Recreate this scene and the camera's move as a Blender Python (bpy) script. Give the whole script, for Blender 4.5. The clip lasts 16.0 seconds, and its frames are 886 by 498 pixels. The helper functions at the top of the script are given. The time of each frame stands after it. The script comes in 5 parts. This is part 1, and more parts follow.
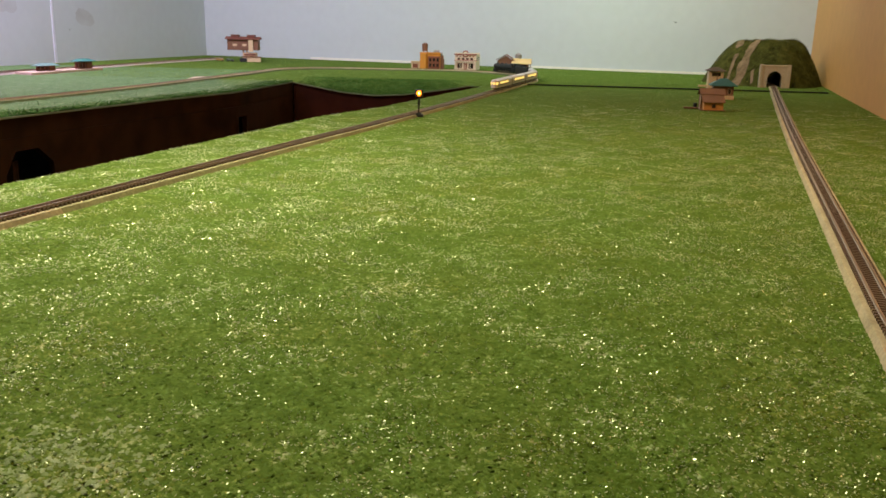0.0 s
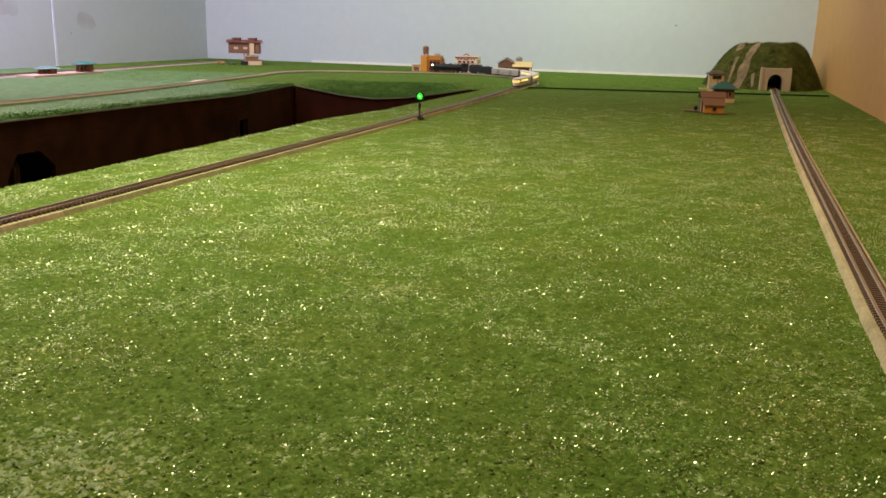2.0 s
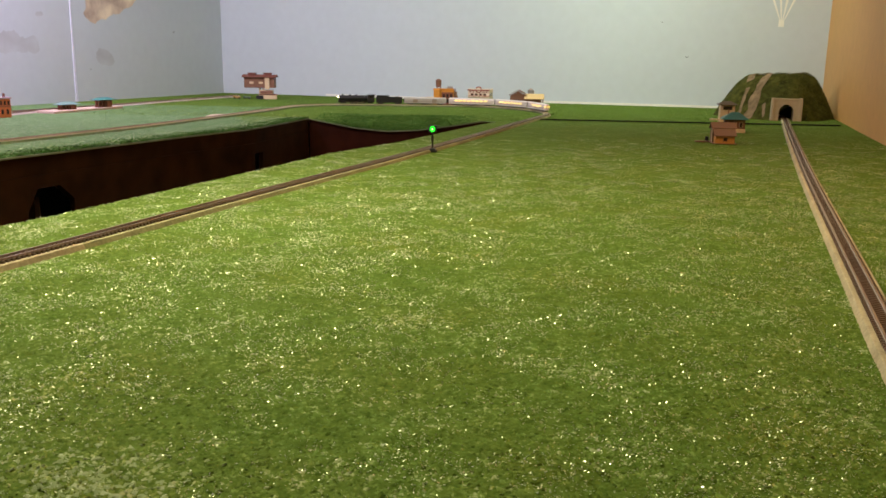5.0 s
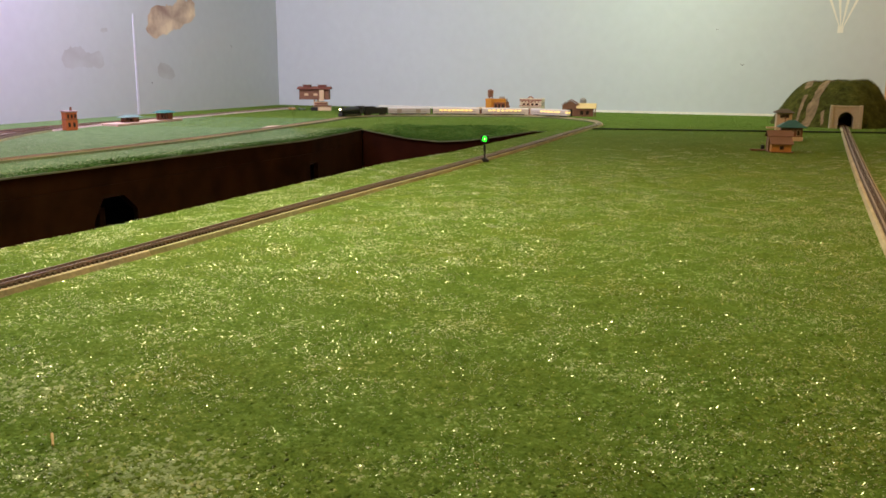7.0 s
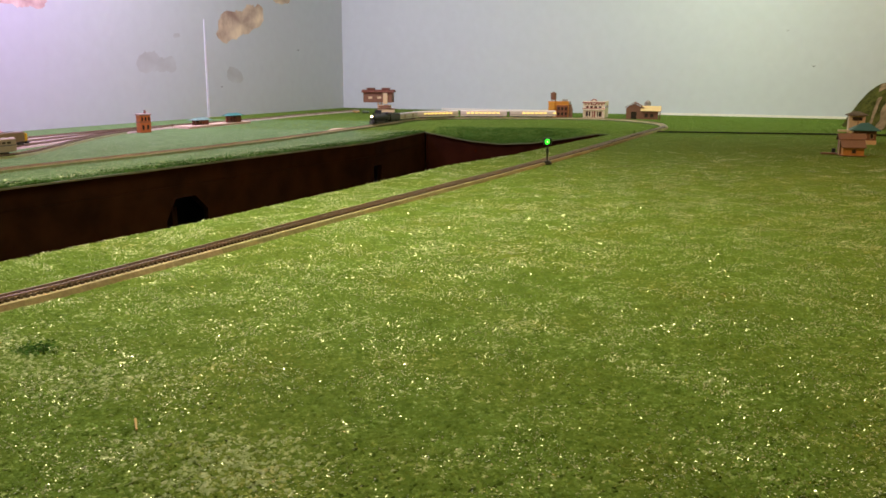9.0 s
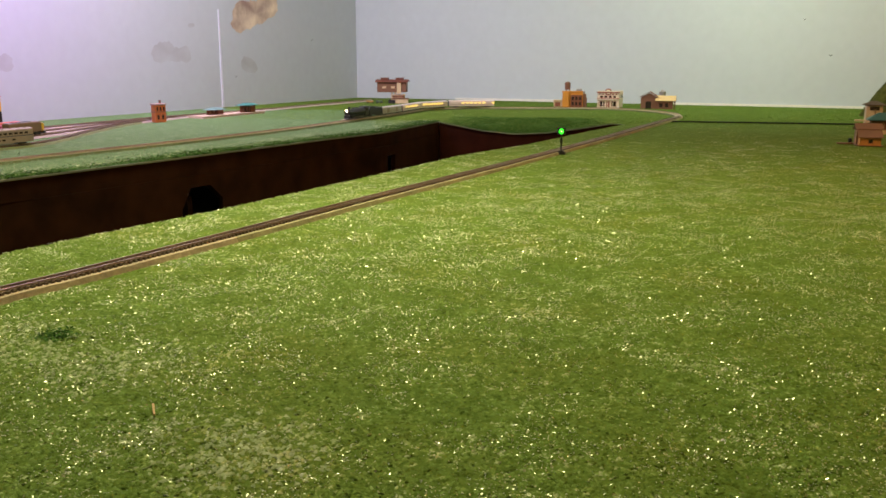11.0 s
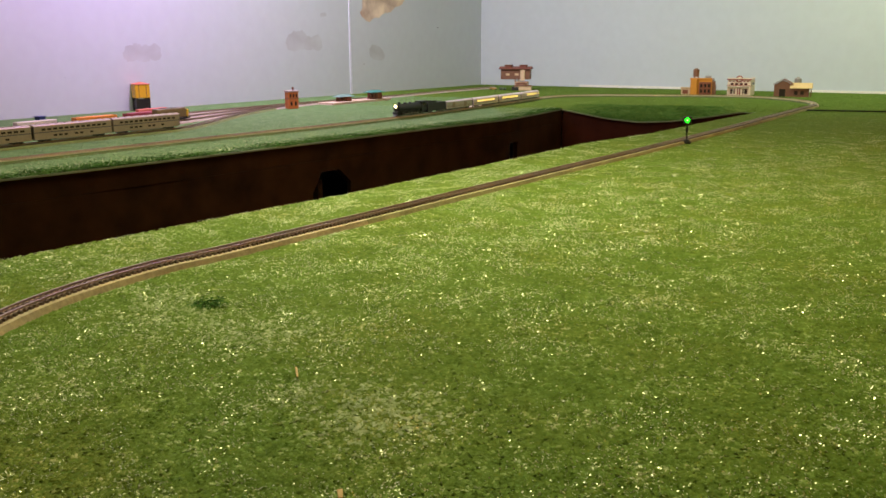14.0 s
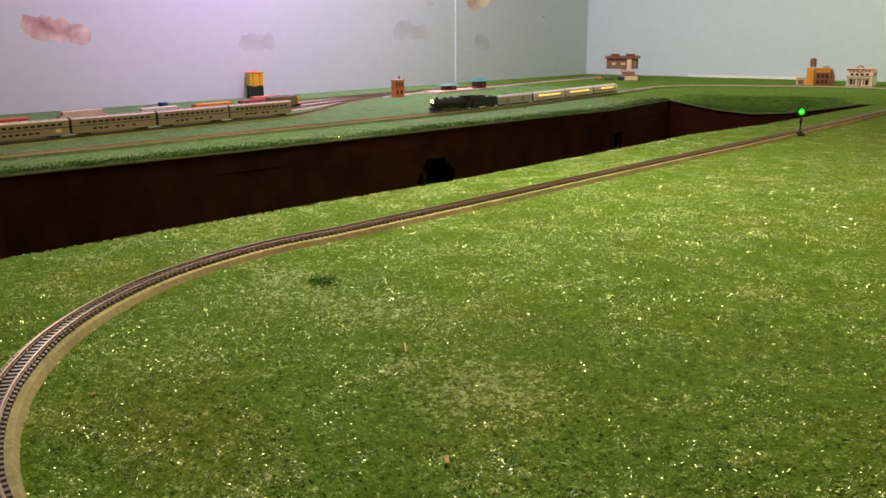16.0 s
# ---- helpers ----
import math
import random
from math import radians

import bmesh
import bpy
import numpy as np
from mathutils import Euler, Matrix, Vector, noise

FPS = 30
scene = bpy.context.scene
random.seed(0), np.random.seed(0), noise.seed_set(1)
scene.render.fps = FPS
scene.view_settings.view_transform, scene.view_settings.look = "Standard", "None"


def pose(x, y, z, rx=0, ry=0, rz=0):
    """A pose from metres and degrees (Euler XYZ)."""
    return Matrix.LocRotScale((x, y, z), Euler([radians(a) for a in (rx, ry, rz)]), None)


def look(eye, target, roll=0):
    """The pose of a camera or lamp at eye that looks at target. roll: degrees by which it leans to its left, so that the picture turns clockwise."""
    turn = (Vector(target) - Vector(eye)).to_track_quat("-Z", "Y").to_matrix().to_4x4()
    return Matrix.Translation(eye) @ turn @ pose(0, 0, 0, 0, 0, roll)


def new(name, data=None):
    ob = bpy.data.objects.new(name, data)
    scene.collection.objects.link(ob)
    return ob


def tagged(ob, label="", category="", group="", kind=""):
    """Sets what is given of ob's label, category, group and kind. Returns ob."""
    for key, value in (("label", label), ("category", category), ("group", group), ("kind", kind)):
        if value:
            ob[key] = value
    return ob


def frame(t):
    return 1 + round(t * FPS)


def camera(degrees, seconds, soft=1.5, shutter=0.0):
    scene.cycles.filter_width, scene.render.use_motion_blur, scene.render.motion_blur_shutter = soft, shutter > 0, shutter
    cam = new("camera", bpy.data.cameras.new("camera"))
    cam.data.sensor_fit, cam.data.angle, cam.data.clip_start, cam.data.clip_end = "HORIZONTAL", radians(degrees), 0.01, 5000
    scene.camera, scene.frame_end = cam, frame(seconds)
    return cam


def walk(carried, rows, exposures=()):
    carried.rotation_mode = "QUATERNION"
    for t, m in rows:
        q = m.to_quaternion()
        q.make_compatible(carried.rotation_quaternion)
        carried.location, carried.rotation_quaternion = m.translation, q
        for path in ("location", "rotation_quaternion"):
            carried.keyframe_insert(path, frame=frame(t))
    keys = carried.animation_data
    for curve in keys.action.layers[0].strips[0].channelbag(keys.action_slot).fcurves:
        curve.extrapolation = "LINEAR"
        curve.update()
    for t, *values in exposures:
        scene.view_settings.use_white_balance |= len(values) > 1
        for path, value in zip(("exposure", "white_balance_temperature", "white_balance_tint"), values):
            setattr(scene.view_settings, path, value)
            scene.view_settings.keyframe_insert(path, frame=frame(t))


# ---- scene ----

# ---------------------------------------------------------------- camera
LENS = 55.294
PATH = [
    (0, pose(-0.0000, 0.0000, 0.1635, 75.181, -1.379, 0.365)),
    (0.5, pose(0.0001, -0.0009, 0.1641, 75.224, -1.393, 0.373)),
    (1, pose(0.0002, -0.0011, 0.1642, 75.285, -1.366, 0.378)),
    (1.5, pose(0.0001, -0.0012, 0.1639, 75.326, -1.389, 0.379)),
    (2, pose(-0.0000, -0.0006, 0.1637, 75.376, -1.379, 0.421)),
    (2.5, pose(0.0001, -0.0009, 0.1637, 75.783, -1.327, 0.541)),
    (3, pose(0.0002, -0.0045, 0.1646, 76.462, -1.200, 0.712)),
    (3.5, pose(0.0004, -0.0060, 0.1653, 76.632, -1.164, 0.757)),
    (6, pose(0.0012, -0.0179, 0.1661, 77.998, -0.560, 2.615)),
    (6.5, pose(0.0008, -0.0213, 0.1663, 78.060, -0.384, 3.703)),
    (7, pose(0.0006, -0.0245, 0.1665, 78.107, -0.306, 4.686)),
    (7.5, pose(0.0002, -0.0275, 0.1667, 78.226, -0.266, 5.540)),
    (8, pose(-0.0000, -0.0293, 0.1667, 78.241, -0.213, 6.403)),
    (8.5, pose(-0.0003, -0.0318, 0.1670, 78.175, -0.146, 7.605)),
    (9, pose(-0.0005, -0.0359, 0.1671, 78.275, -0.094, 8.822)),
    (9.5, pose(-0.0004, -0.0374, 0.1675, 77.935, -0.062, 9.356)),
    (9.7, pose(-0.0007, -0.0359, 0.1669, 77.486, -0.057, 9.344)),
    (11.8, pose(0.0002, -0.0402, 0.1668, 77.667, -0.046, 9.942)),
    (12, pose(0.0004, -0.0393, 0.1674, 77.119, -0.127, 9.851)),
    (12.5, pose(0.0017, -0.0434, 0.1689, 77.350, -0.068, 10.228)),
    (13, pose(0.0005, -0.0499, 0.1690, 77.099, 0.046, 13.158)),
    (13.5, pose(0.0015, -0.0582, 0.1700, 77.247, 0.201, 15.635)),
    (14, pose(0.0032, -0.0662, 0.1711, 76.728, 0.250, 17.880)),
    (14.5, pose(0.0042, -0.0720, 0.1717, 76.457, 0.324, 19.982)),
    (15, pose(0.0045, -0.0757, 0.1722, 76.246, 0.306, 21.566)),
    (15.5, pose(0.0050, -0.0789, 0.1716, 76.318, 0.399, 22.901)),
    (16, pose(0.0057, -0.0848, 0.1722, 76.048, 0.324, 24.731)),
]

cam = camera(LENS, 16.0, soft=1.6)
walk(cam, PATH, [(0, -0.03, 6080, 16), (3.5, -0.03, 6130, 16), (9, -0.05, 6380, 16), (13, -0.05, 6480, 12), (16, -0.05, 6580, 6)])

# ---------------------------------------------------------------- light
world = bpy.data.worlds.new("room_dark")
world.use_nodes = True
world.node_tree.nodes["Background"].inputs[0].default_value = (0.5, 0.6, 0.7, 1)
world.node_tree.nodes["Background"].inputs[1].default_value = 0.02
scene.world = world
scene.view_settings.exposure = 0.0


def lamp(name, at, target, size, power, colour, spread=180):
    data = bpy.data.lights.new(name, "AREA")
    data.shape, data.size, data.energy, data.color = "DISK", size, power, colour
    data.spread = radians(spread)
    ob = new(name, data)
    ob.matrix_basis = look(at, target)
    return ob


# four unseen overhead lights, added and aimed to brighten lawn, meadow and far walls
lamp("overhead_fill", (-0.45, 0.98, 1.15), (-0.20, 0.84, 0), 0.42, 5.8, (1.0, 0.89, 0.57), 95)
lamp("overhead_fill", (-0.72, 1.22, 1.12), (-0.72, 1.30, 0), 0.45, 10.8, (1.0, 0.89, 0.60))
lamp("overhead_fill", (-1.24, 2.30, 1.36), (-0.80, 3.25, 0), 0.24, 20.5, (1.0, 0.94, 0.98), 150)
lamp("overhead_fill", (0.50, 2.72, 1.33), (0.60, 3.45, 0.25), 0.24, 7.6, (0.89, 1.0, 0.68), 125)
lamp("warm_lamp", (0.62, 1.15, 1.02), (0.9, 1.6, 0.3), 0.12, 4.8, (1.0, 0.54, 0.20))
lamp("violet_lamp", (-1.16, 1.80, 0.95), (-1.70, 2.02, 0.22), 0.14, 12.3, (0.74, 0.44, 1.0))
lamp("wall_lamp", (-1.66, 1.25, 0.58), (-0.38, 0.28, 0), 0.16, 1.15, (1.0, 0.78, 0.68))


# ---------------------------------------------------------------- materials
def mat(name, colour, rough=0.8, metal=0.0, vary=0.12, scale=40.0, bump=0.0, bump_scale=200.0, emit=None, power=0.0, second=None, coarse=6.0, spec=0.5):
    m = bpy.data.materials.new(name)
    m.use_nodes = True
    nt = m.node_tree
    n, l = nt.nodes, nt.links
    b = n["Principled BSDF"]
    b.inputs["Roughness"].default_value, b.inputs["Metallic"].default_value = rough, metal
    b.inputs["Specular IOR Level"].default_value = spec
    tc = n.new("ShaderNodeTexCoord")
    a, c = n.new("ShaderNodeTexNoise"), n.new("ShaderNodeTexNoise")
    a.inputs["Scale"].default_value, c.inputs["Scale"].default_value = scale, coarse
    a.inputs["Detail"].default_value = c.inputs["Detail"].default_value = 4
    l.new(tc.outputs["Object"], a.inputs["Vector"])
    l.new(tc.outputs["Object"], c.inputs["Vector"])
    add = n.new("ShaderNodeMath")
    add.operation = "ADD"
    l.new(a.outputs[0], add.inputs[0])
    l.new(c.outputs[0], add.inputs[1])
    ramp = n.new("ShaderNodeMapRange")
    ramp.inputs[1].default_value, ramp.inputs[2].default_value = 0.7, 1.3
    l.new(add.outputs[0], ramp.inputs[0])
    mix = n.new("ShaderNodeMix")
    mix.data_type = "RGBA"
    lo = [max(0, x * (1 - vary)) for x in colour]
    hi = second or [min(1, x * (1 + vary)) for x in colour]
    mix.inputs[6].default_value, mix.inputs[7].default_value = (*lo, 1), (*hi, 1)
    l.new(ramp.outputs[0], mix.inputs[0])
    l.new(mix.outputs[2], b.inputs["Base Color"])
    if bump:
        bn, bm_ = n.new("ShaderNodeTexNoise"), n.new("ShaderNodeBump")
        bn.inputs["Scale"].default_value, bn.inputs["Detail"].default_value = bump_scale, 5
        bm_.inputs["Strength"].default_value, bm_.inputs["Distance"].default_value = bump, 0.5 / bump_scale
        l.new(tc.outputs["Object"], bn.inputs["Vector"])
        l.new(bn.outputs[0], bm_.inputs["Height"])
        l.new(bm_.outputs[0], b.inputs["Normal"])
    if emit:
        b.inputs["Emission Color"].default_value, b.inputs["Emission Strength"].default_value = (*emit, 1), power
    return m


M_GRASS = mat("grass_mat", (0.082, 0.150, 0.017), 0.95, 0, 0.30, 260, 0.5, 420, second=(0.138, 0.215, 0.036), coarse=70, spec=0.04)
# copy of the grass colour, lifted to hold the cool light beyond the pit
M_GRASSLIT = mat("lit_grass_mat", (0.105, 0.185, 0.066), 0.95, 0, 0.25, 260, 0.5, 420, second=(0.165, 0.265, 0.11), coarse=30, spec=0.04)
M_WALL = mat("blue_wall_paint", (0.53, 0.585, 0.62), 0.7, 0, 0.03, 30, 0.08, 300, coarse=1.2)
M_TAN = mat("tan_wall_paint", (0.60, 0.31, 0.085), 0.6, 0, 0.06, 30, 0.08, 300, coarse=2)
M_PIT = mat("brown_fascia_paint", (0.032, 0.0135, 0.0045), 0.85, 0, 0.35, 20, 0.05, 100, coarse=5, spec=0.08)
M_PIT2 = mat("red_brown_fascia_paint", (0.034, 0.009, 0.004), 0.85, 0, 0.35, 20, 0.05, 100, coarse=5, spec=0.1)
M_CEIL = mat("white_ceiling_paint", (0.75, 0.74, 0.70), 0.8, 0, 0.03, 30)
M_FLOOR = mat("dark_floor", (0.05, 0.035, 0.03), 0.7, 0, 0.2, 30)
M_CORK = mat("cork_roadbed", (0.40, 0.34, 0.195), 0.9, 0, 0.28, 300, 0.5, 900, coarse=20)
M_CORKGREEN = mat("green_toned_cork", (0.275, 0.265, 0.125), 0.9, 0, 0.35, 300, 0.5, 900, coarse=25)
M_BEDGREEN = mat("greened_roadbed", (0.20, 0.23, 0.09), 0.9, 0, 0.3, 300, 0.5, 900, coarse=30)
M_TIE = mat("brown_plastic_tie", (0.105, 0.062, 0.038), 0.34, 0, 0.2, 300, spec=0.9)
M_SHOULDER = mat("dark_green_shoulder", (0.095, 0.125, 0.035), 0.9, 0, 0.3, 300, 0.5, 900, coarse=30)
M_TIEDUST = mat("dusty_tan_tie", (0.52, 0.44, 0.29), 0.8, 0, 0.25, 300)
M_CREAMBED = mat("cream_roadbed", (0.60, 0.50, 0.38), 0.9, 0, 0.2, 300, 0.5, 900, coarse=20)
M_RAIL = mat("tarnished_rail", (0.40, 0.30, 0.22), 0.32, 0.6, 0.15, 300)


# ---------------------------------------------------------------- mesh helpers
def part(name, bm, material, parent=None, label=""):
    me = bpy.data.meshes.new(name)
    bm.to_mesh(me)
    bm.free()
    me.materials.append(material)
    ob = new(name, me)
    if parent:
        ob.parent = parent
    if label:
        ob["label"] = label
    return ob


def box(bm, x0, x1, y0, y1, z0, z1, bev=0.0):
    r = bmesh.ops.create_cube(bm, size=1, matrix=Matrix.Translation(((x0 + x1) / 2, (y0 + y1) / 2, (z0 + z1) / 2)) @ Matrix.Diagonal((x1 - x0, y1 - y0, z1 - z0, 1)))
    if bev:
        es = list({e for v in r["verts"] for e in v.link_edges})
        bmesh.ops.bevel(bm, geom=es, offset=bev, segments=1, affect="EDGES")
    return r["verts"]


def slab(bm, pts, z0, z1):
    lo = [bm.verts.new((x, y, z0)) for x, y in pts]
    hi = [bm.verts.new((x, y, z1)) for x, y in pts]
    n = len(pts)
    bm.faces.new(lo[::-1])
    bm.faces.new(hi)
    for i in range(n):
        bm.faces.new((lo[i], lo[(i + 1) % n], hi[(i + 1) % n], hi[i]))


def lerp(x, pts):
    return float(np.interp(x, [p[0] for p in pts], [p[1] for p in pts]))


# ---------------------------------------------------------------- the plan
# outlines as x for a given y
WALL_L = [(-1.2, -2.465), (4.09, -1.139)]
WALL_R = [(-1.2, -0.023), (3.294, 1.376)]
PIT_NEAR = [(-1.2, -0.95), (0.366, -0.600), (0.70, -0.484), (0.87, -0.420), (1.15, -0.335), (1.53, -0.225), (1.75, -0.125), (2.13, 0.0), (2.41, 0.10)]
PIT_FAR = [(-1.2, -1.45), (0.68, -0.992), (1.0, -0.862), (1.35, -0.735), (1.80, -0.580), (2.0, -0.500), (2.41, -0.436)]
SAG = [(-0.436, 0.0), (-0.36, -0.0136), (-0.30, -0.0246), (-0.21, -0.0325), (-0.12, -0.028), (-0.02, -0.0135), (0.06, 0.0)]
BACK_Y = lambda x: 4.1 - 0.3165 * (x + 1.17)


def ground_z(x, y):
    z = 0.0
    if 2.40 < y < 2.68 and -0.436 < x < 0.06:
        k = (2.68 - y) / 0.27
        z = lerp(x, SAG) * k ** 1.4
    return z


def grid(bm, ys, left, right, nx):
    rows = []
    for y in ys:
        a, b = left(y), right(y)
        rows.append([bm.verts.new((a + (b - a) * i / nx, y, ground_z(a + (b - a) * i / nx, y))) for i in range(nx + 1)])
    for r, s in zip(rows, rows[1:]):
        for i in range(nx):
            bm.faces.new((r[i], r[i + 1], s[i + 1], s[i]))


def build_ground():
    bm = bmesh.new()
    grid(bm, np.linspace(-1.2, 2.41, 120), lambda y: lerp(y, PIT_NEAR), lambda y: lerp(y, WALL_R), 60)
    grid(bm, np.linspace(-1.2, 2.41, 120), lambda y: lerp(y, WALL_L), lambda y: lerp(y, PIT_FAR), 40)
    rows = []
    for k in np.linspace(0, 1, 60):
        row = []
        for i in range(91):
            s = i / 90
            y0 = 2.41
            xa, xb = lerp(y0, WALL_L), lerp(y0, WALL_R)
            # far row follows the back wall
            xf = -1.139 + (1.376 + 1.139) * s
            yf = BACK_Y(xf)
            xn = xa + (xb - xa) * s
            kk = k ** 1.3
            x, y = xn + (xf - xn) * kk, y0 + (yf - y0) * kk
            row.append(bm.verts.new((x, y, ground_z(x, y))))
        rows.append(row)
    for r, s in zip(rows, rows[1:]):
        for i in range(90):
            bm.faces.new((r[i], r[i + 1], s[i + 1], s[i]))
    ob = part("ground", bm, M_GRASS)
    # beyond the pit the mat's colour holds cool light, up to the track curve
    ob.data.materials.append(M_GRASSLIT)
    edge = [(-1.2, -0.80), (2.0, -0.46), (2.45, -0.66), (2.72, -0.615), (2.95, -0.57), (3.0, -3.0)]
    for p in ob.data.polygons:
        if p.center.x < lerp(p.center.y, edge):
            p.material_index = 1
    return tagged(ob, "green flocked grass mat over the layout table", "ground", kind="structure")


build_ground()


def wall(name, a, b, out, z0, z1, material, label):
    bm = bmesh.new()
    slab(bm, [a, b, (b[0] + out[0], b[1] + out[1]), (a[0] + out[0], a[1] + out[1])][::1], z0, z1)
    bmesh.ops.recalc_face_normals(bm, faces=bm.faces)
    return tagged(part(name, bm, material), label, "wall", kind="structure")


wall("wall_west", (-2.465, -1.2), (-1.139, 4.09), (-0.1, 0.02), -1.0, 1.4, M_WALL, "pale blue painted wall with cloud pictures")
wall("wall_north", (-1.139, 4.09), (1.376, 3.294), (0.03, 0.1), -1.0, 1.4, M_WALL, "pale blue painted wall behind the layout")
wall("wall_east", (1.376, 3.294), (-0.023, -1.2), (0.1, -0.03), -1.0, 1.4, M_TAN, "tan wall lit by warm light")
wall("wall_south", (-0.02, -1.2), (-2.5, -1.2), (0, -0.1), -1.0, 1.4, M_TAN, "tan wall behind the camera")
bm = bmesh.new()
slab(bm, [(-2.6, -1.35), (0.2, -1.35), (1.6, 3.4), (-1.2, 4.3)], 1.4, 1.5)
tagged(part("ceiling", bm, M_CEIL), "white ceiling", "ceiling", kind="structure")
bm = bmesh.new()
slab(bm, [(-2.6, -1.35), (0.2, -1.35), (1.6, 3.4), (-1.2, 4.3)], -1.05, -1.0)
tagged(part("floor", bm, M_FLOOR), "dark floor below the layout", "floor", kind="structure")


def fascia(name, pts, depth, thick, label, material=None):
    """A board that hangs below the table's edge; pts: x, y, z of its top, thick to its far side."""
    bm = bmesh.new()
    q = []
    for i, p in enumerate(pts):
        a, b = Vector(pts[max(0, i - 1)]), Vector(pts[min(len(pts) - 1, i + 1)])
        d = (b - a).xy.normalized()
        n = Vector((-d.y, d.x)) * thick
        q.append([bm.verts.new(c) for c in ((p[0], p[1], p[2]), (p[0] + n.x, p[1] + n.y, p[2]), (p[0] + n.x, p[1] + n.y, -depth), (p[0], p[1], -depth))])
    for r, s in zip(q, q[1:]):
        for i in range(4):
            bm.faces.new((r[i], s[i], s[(i + 1) % 4], r[(i + 1) % 4]))
    bm.faces.new(q[0])
    bm.faces.new(q[-1][::-1])
    bmesh.ops.recalc_face_normals(bm, faces=bm.faces)
    return tagged(part(name, bm, material or M_PIT), label, "fascia board", kind="structure")


fascia("fascia_west", [(lerp(y, PIT_FAR) + 0.003, y, -0.002) for y in np.linspace(-1.2, 2.41, 30)], 0.034, 0.012, "dark brown painted fascia board below the table edge")
for y0, y1, low in ((-1.2, 1.375, 0.95), (1.375, 1.475, 0.057), (1.475, 2.02, 0.95), (2.02, 2.07, 0.060), (2.07, 2.41, 0.95)):
    fascia("fascia_panel", [(lerp(y, PIT_FAR) + 0.0035, y, -0.0345) for y in np.linspace(y0, y1, 12)], low, 0.012, "dark brown lower panel with openings between the boards")
for y0, y1, z0, z1 in ((1.375, 1.398, -0.095, -0.057), (1.445, 1.475, -0.085, -0.057)):
    bm = bmesh.new()
    a, b = lerp(y0, PIT_FAR) + 0.0035, lerp(y1, PIT_FAR) + 0.0035
    first = y0 < 1.4
    tri = [(a, y0, z1), (b, y1, z1), (a, y0, z0) if first else (b, y1, z0)]
    v = [bm.verts.new(p) for p in tri] + [bm.verts.new((p[0] - 0.012, p[1], p[2])) for p in tri]
    for f in ((0, 1, 2), (5, 4, 3), (0, 3, 4, 1), (1, 4, 5, 2), (2, 5, 3, 0)):
        bm.faces.new([v[k] for k in f])
    bmesh.ops.recalc_face_normals(bm, faces=bm.faces)
    tagged(part("gusset", bm, M_PIT), "dark brown gusset in the corner of an opening", "gusset", kind="structure")
bm = bmesh.new()
for y0 in (1.36, 1.43):
    box(bm, -0.78, -0.74, y0, y0 + 0.02, -0.95, -0.08)
tagged(part("table_leg", bm, M_FLOOR), "dark table legs behind the fascia opening", "table leg", kind="structure")
fascia("fascia_north", [(x, 2.408, lerp(x, SAG) - 0.002) for x in np.linspace(-0.43, 0.10, 30)], 0.95, 0.012, "red-brown fascia board with a sagging top edge", M_PIT2)
fascia("fascia_east", [(lerp(y, PIT_NEAR) - 0.003, y, -0.004) for y in np.linspace(2.40, -1.2, 30)], 0.95, 0.012, "dark brown fascia board below the lawn edge")


# ---------------------------------------------------------------- tracks
def smooth(pts, step=0.01):
    """A Catmull-Rom line through pts, at even steps."""
    P = [Vector(p) for p in pts]
    P = [2 * P[0] - P[1]] + P + [2 * P[-1] - P[-2]]
    out = []
    for a, b, c, d in zip(P, P[1:], P[2:], P[3:]):
        for i in range(24):
            t = i / 24
            out.append(0.5 * ((2 * b) + (c - a) * t + (2 * a - 5 * b + 4 * c - d) * t * t + (3 * b - a - 3 * c + d) * t ** 3))
    out.append(P[-2])
    s = np.concatenate([[0], np.cumsum([(b - a).length for a, b in zip(out, out[1:])])])
    n = int(s[-1] / step)
    ss = np.linspace(0, s[-1], n + 1)
    return np.stack([np.interp(ss, s, [p[k] for p in out]) for k in range(2)], 1)


# the left line out of the loop, in the direction in which the steam train runs
MAIN_PTS = [(-0.395, 0.535), (-0.38, 0.58), (-0.331, 0.73), (-0.276, 0.905), (-0.187, 1.18), (-0.132, 1.345), (-0.052, 1.60), (0.040, 1.90), (0.126, 2.20), (0.215, 2.50), (0.271, 2.70), (0.270, 2.86), (0.20, 3.02), (0.10, 3.12), (-0.02, 3.15), (-0.248, 3.13), (-0.455, 3.09), (-0.572, 2.965), (-0.613, 2.73), (-0.66, 2.45), (-0.72, 2.12), (-0.775, 1.88), (-0.85, 1.62), (-0.925, 1.40), (-1.0, 1.16), (-1.06, 0.96), (-1.12, 0.78), (-1.22, 0.45), (-1.32, 0.1), (-1.5, -0.4)]
MAIN = smooth(MAIN_PTS)
LOOP_PTS = [(1.124, 3.066), (1.083, 2.913), (1.014, 2.678), (0.930, 2.437), (0.833, 2.156), (0.734, 1.870), (0.618, 1.533), (0.531, 1.278), (0.440, 1.007), (0.382, 0.833), (0.336, 0.695), (0.268, 0.491), (0.245, 0.419), (0.19, 0.26), (0.10, 0.12), (0.0, 0.06), (-0.1, 0.05), (-0.2, 0.068), (-0.265, 0.10), (-0.302, 0.125), (-0.338, 0.158), (-0.368, 0.195), (-0.397, 0.243), (-0.418, 0.30), (-0.429, 0.365), (-0.426, 0.43), (-0.413, 0.49)]
WHOLE = smooth(LOOP_PTS + MAIN_PTS)
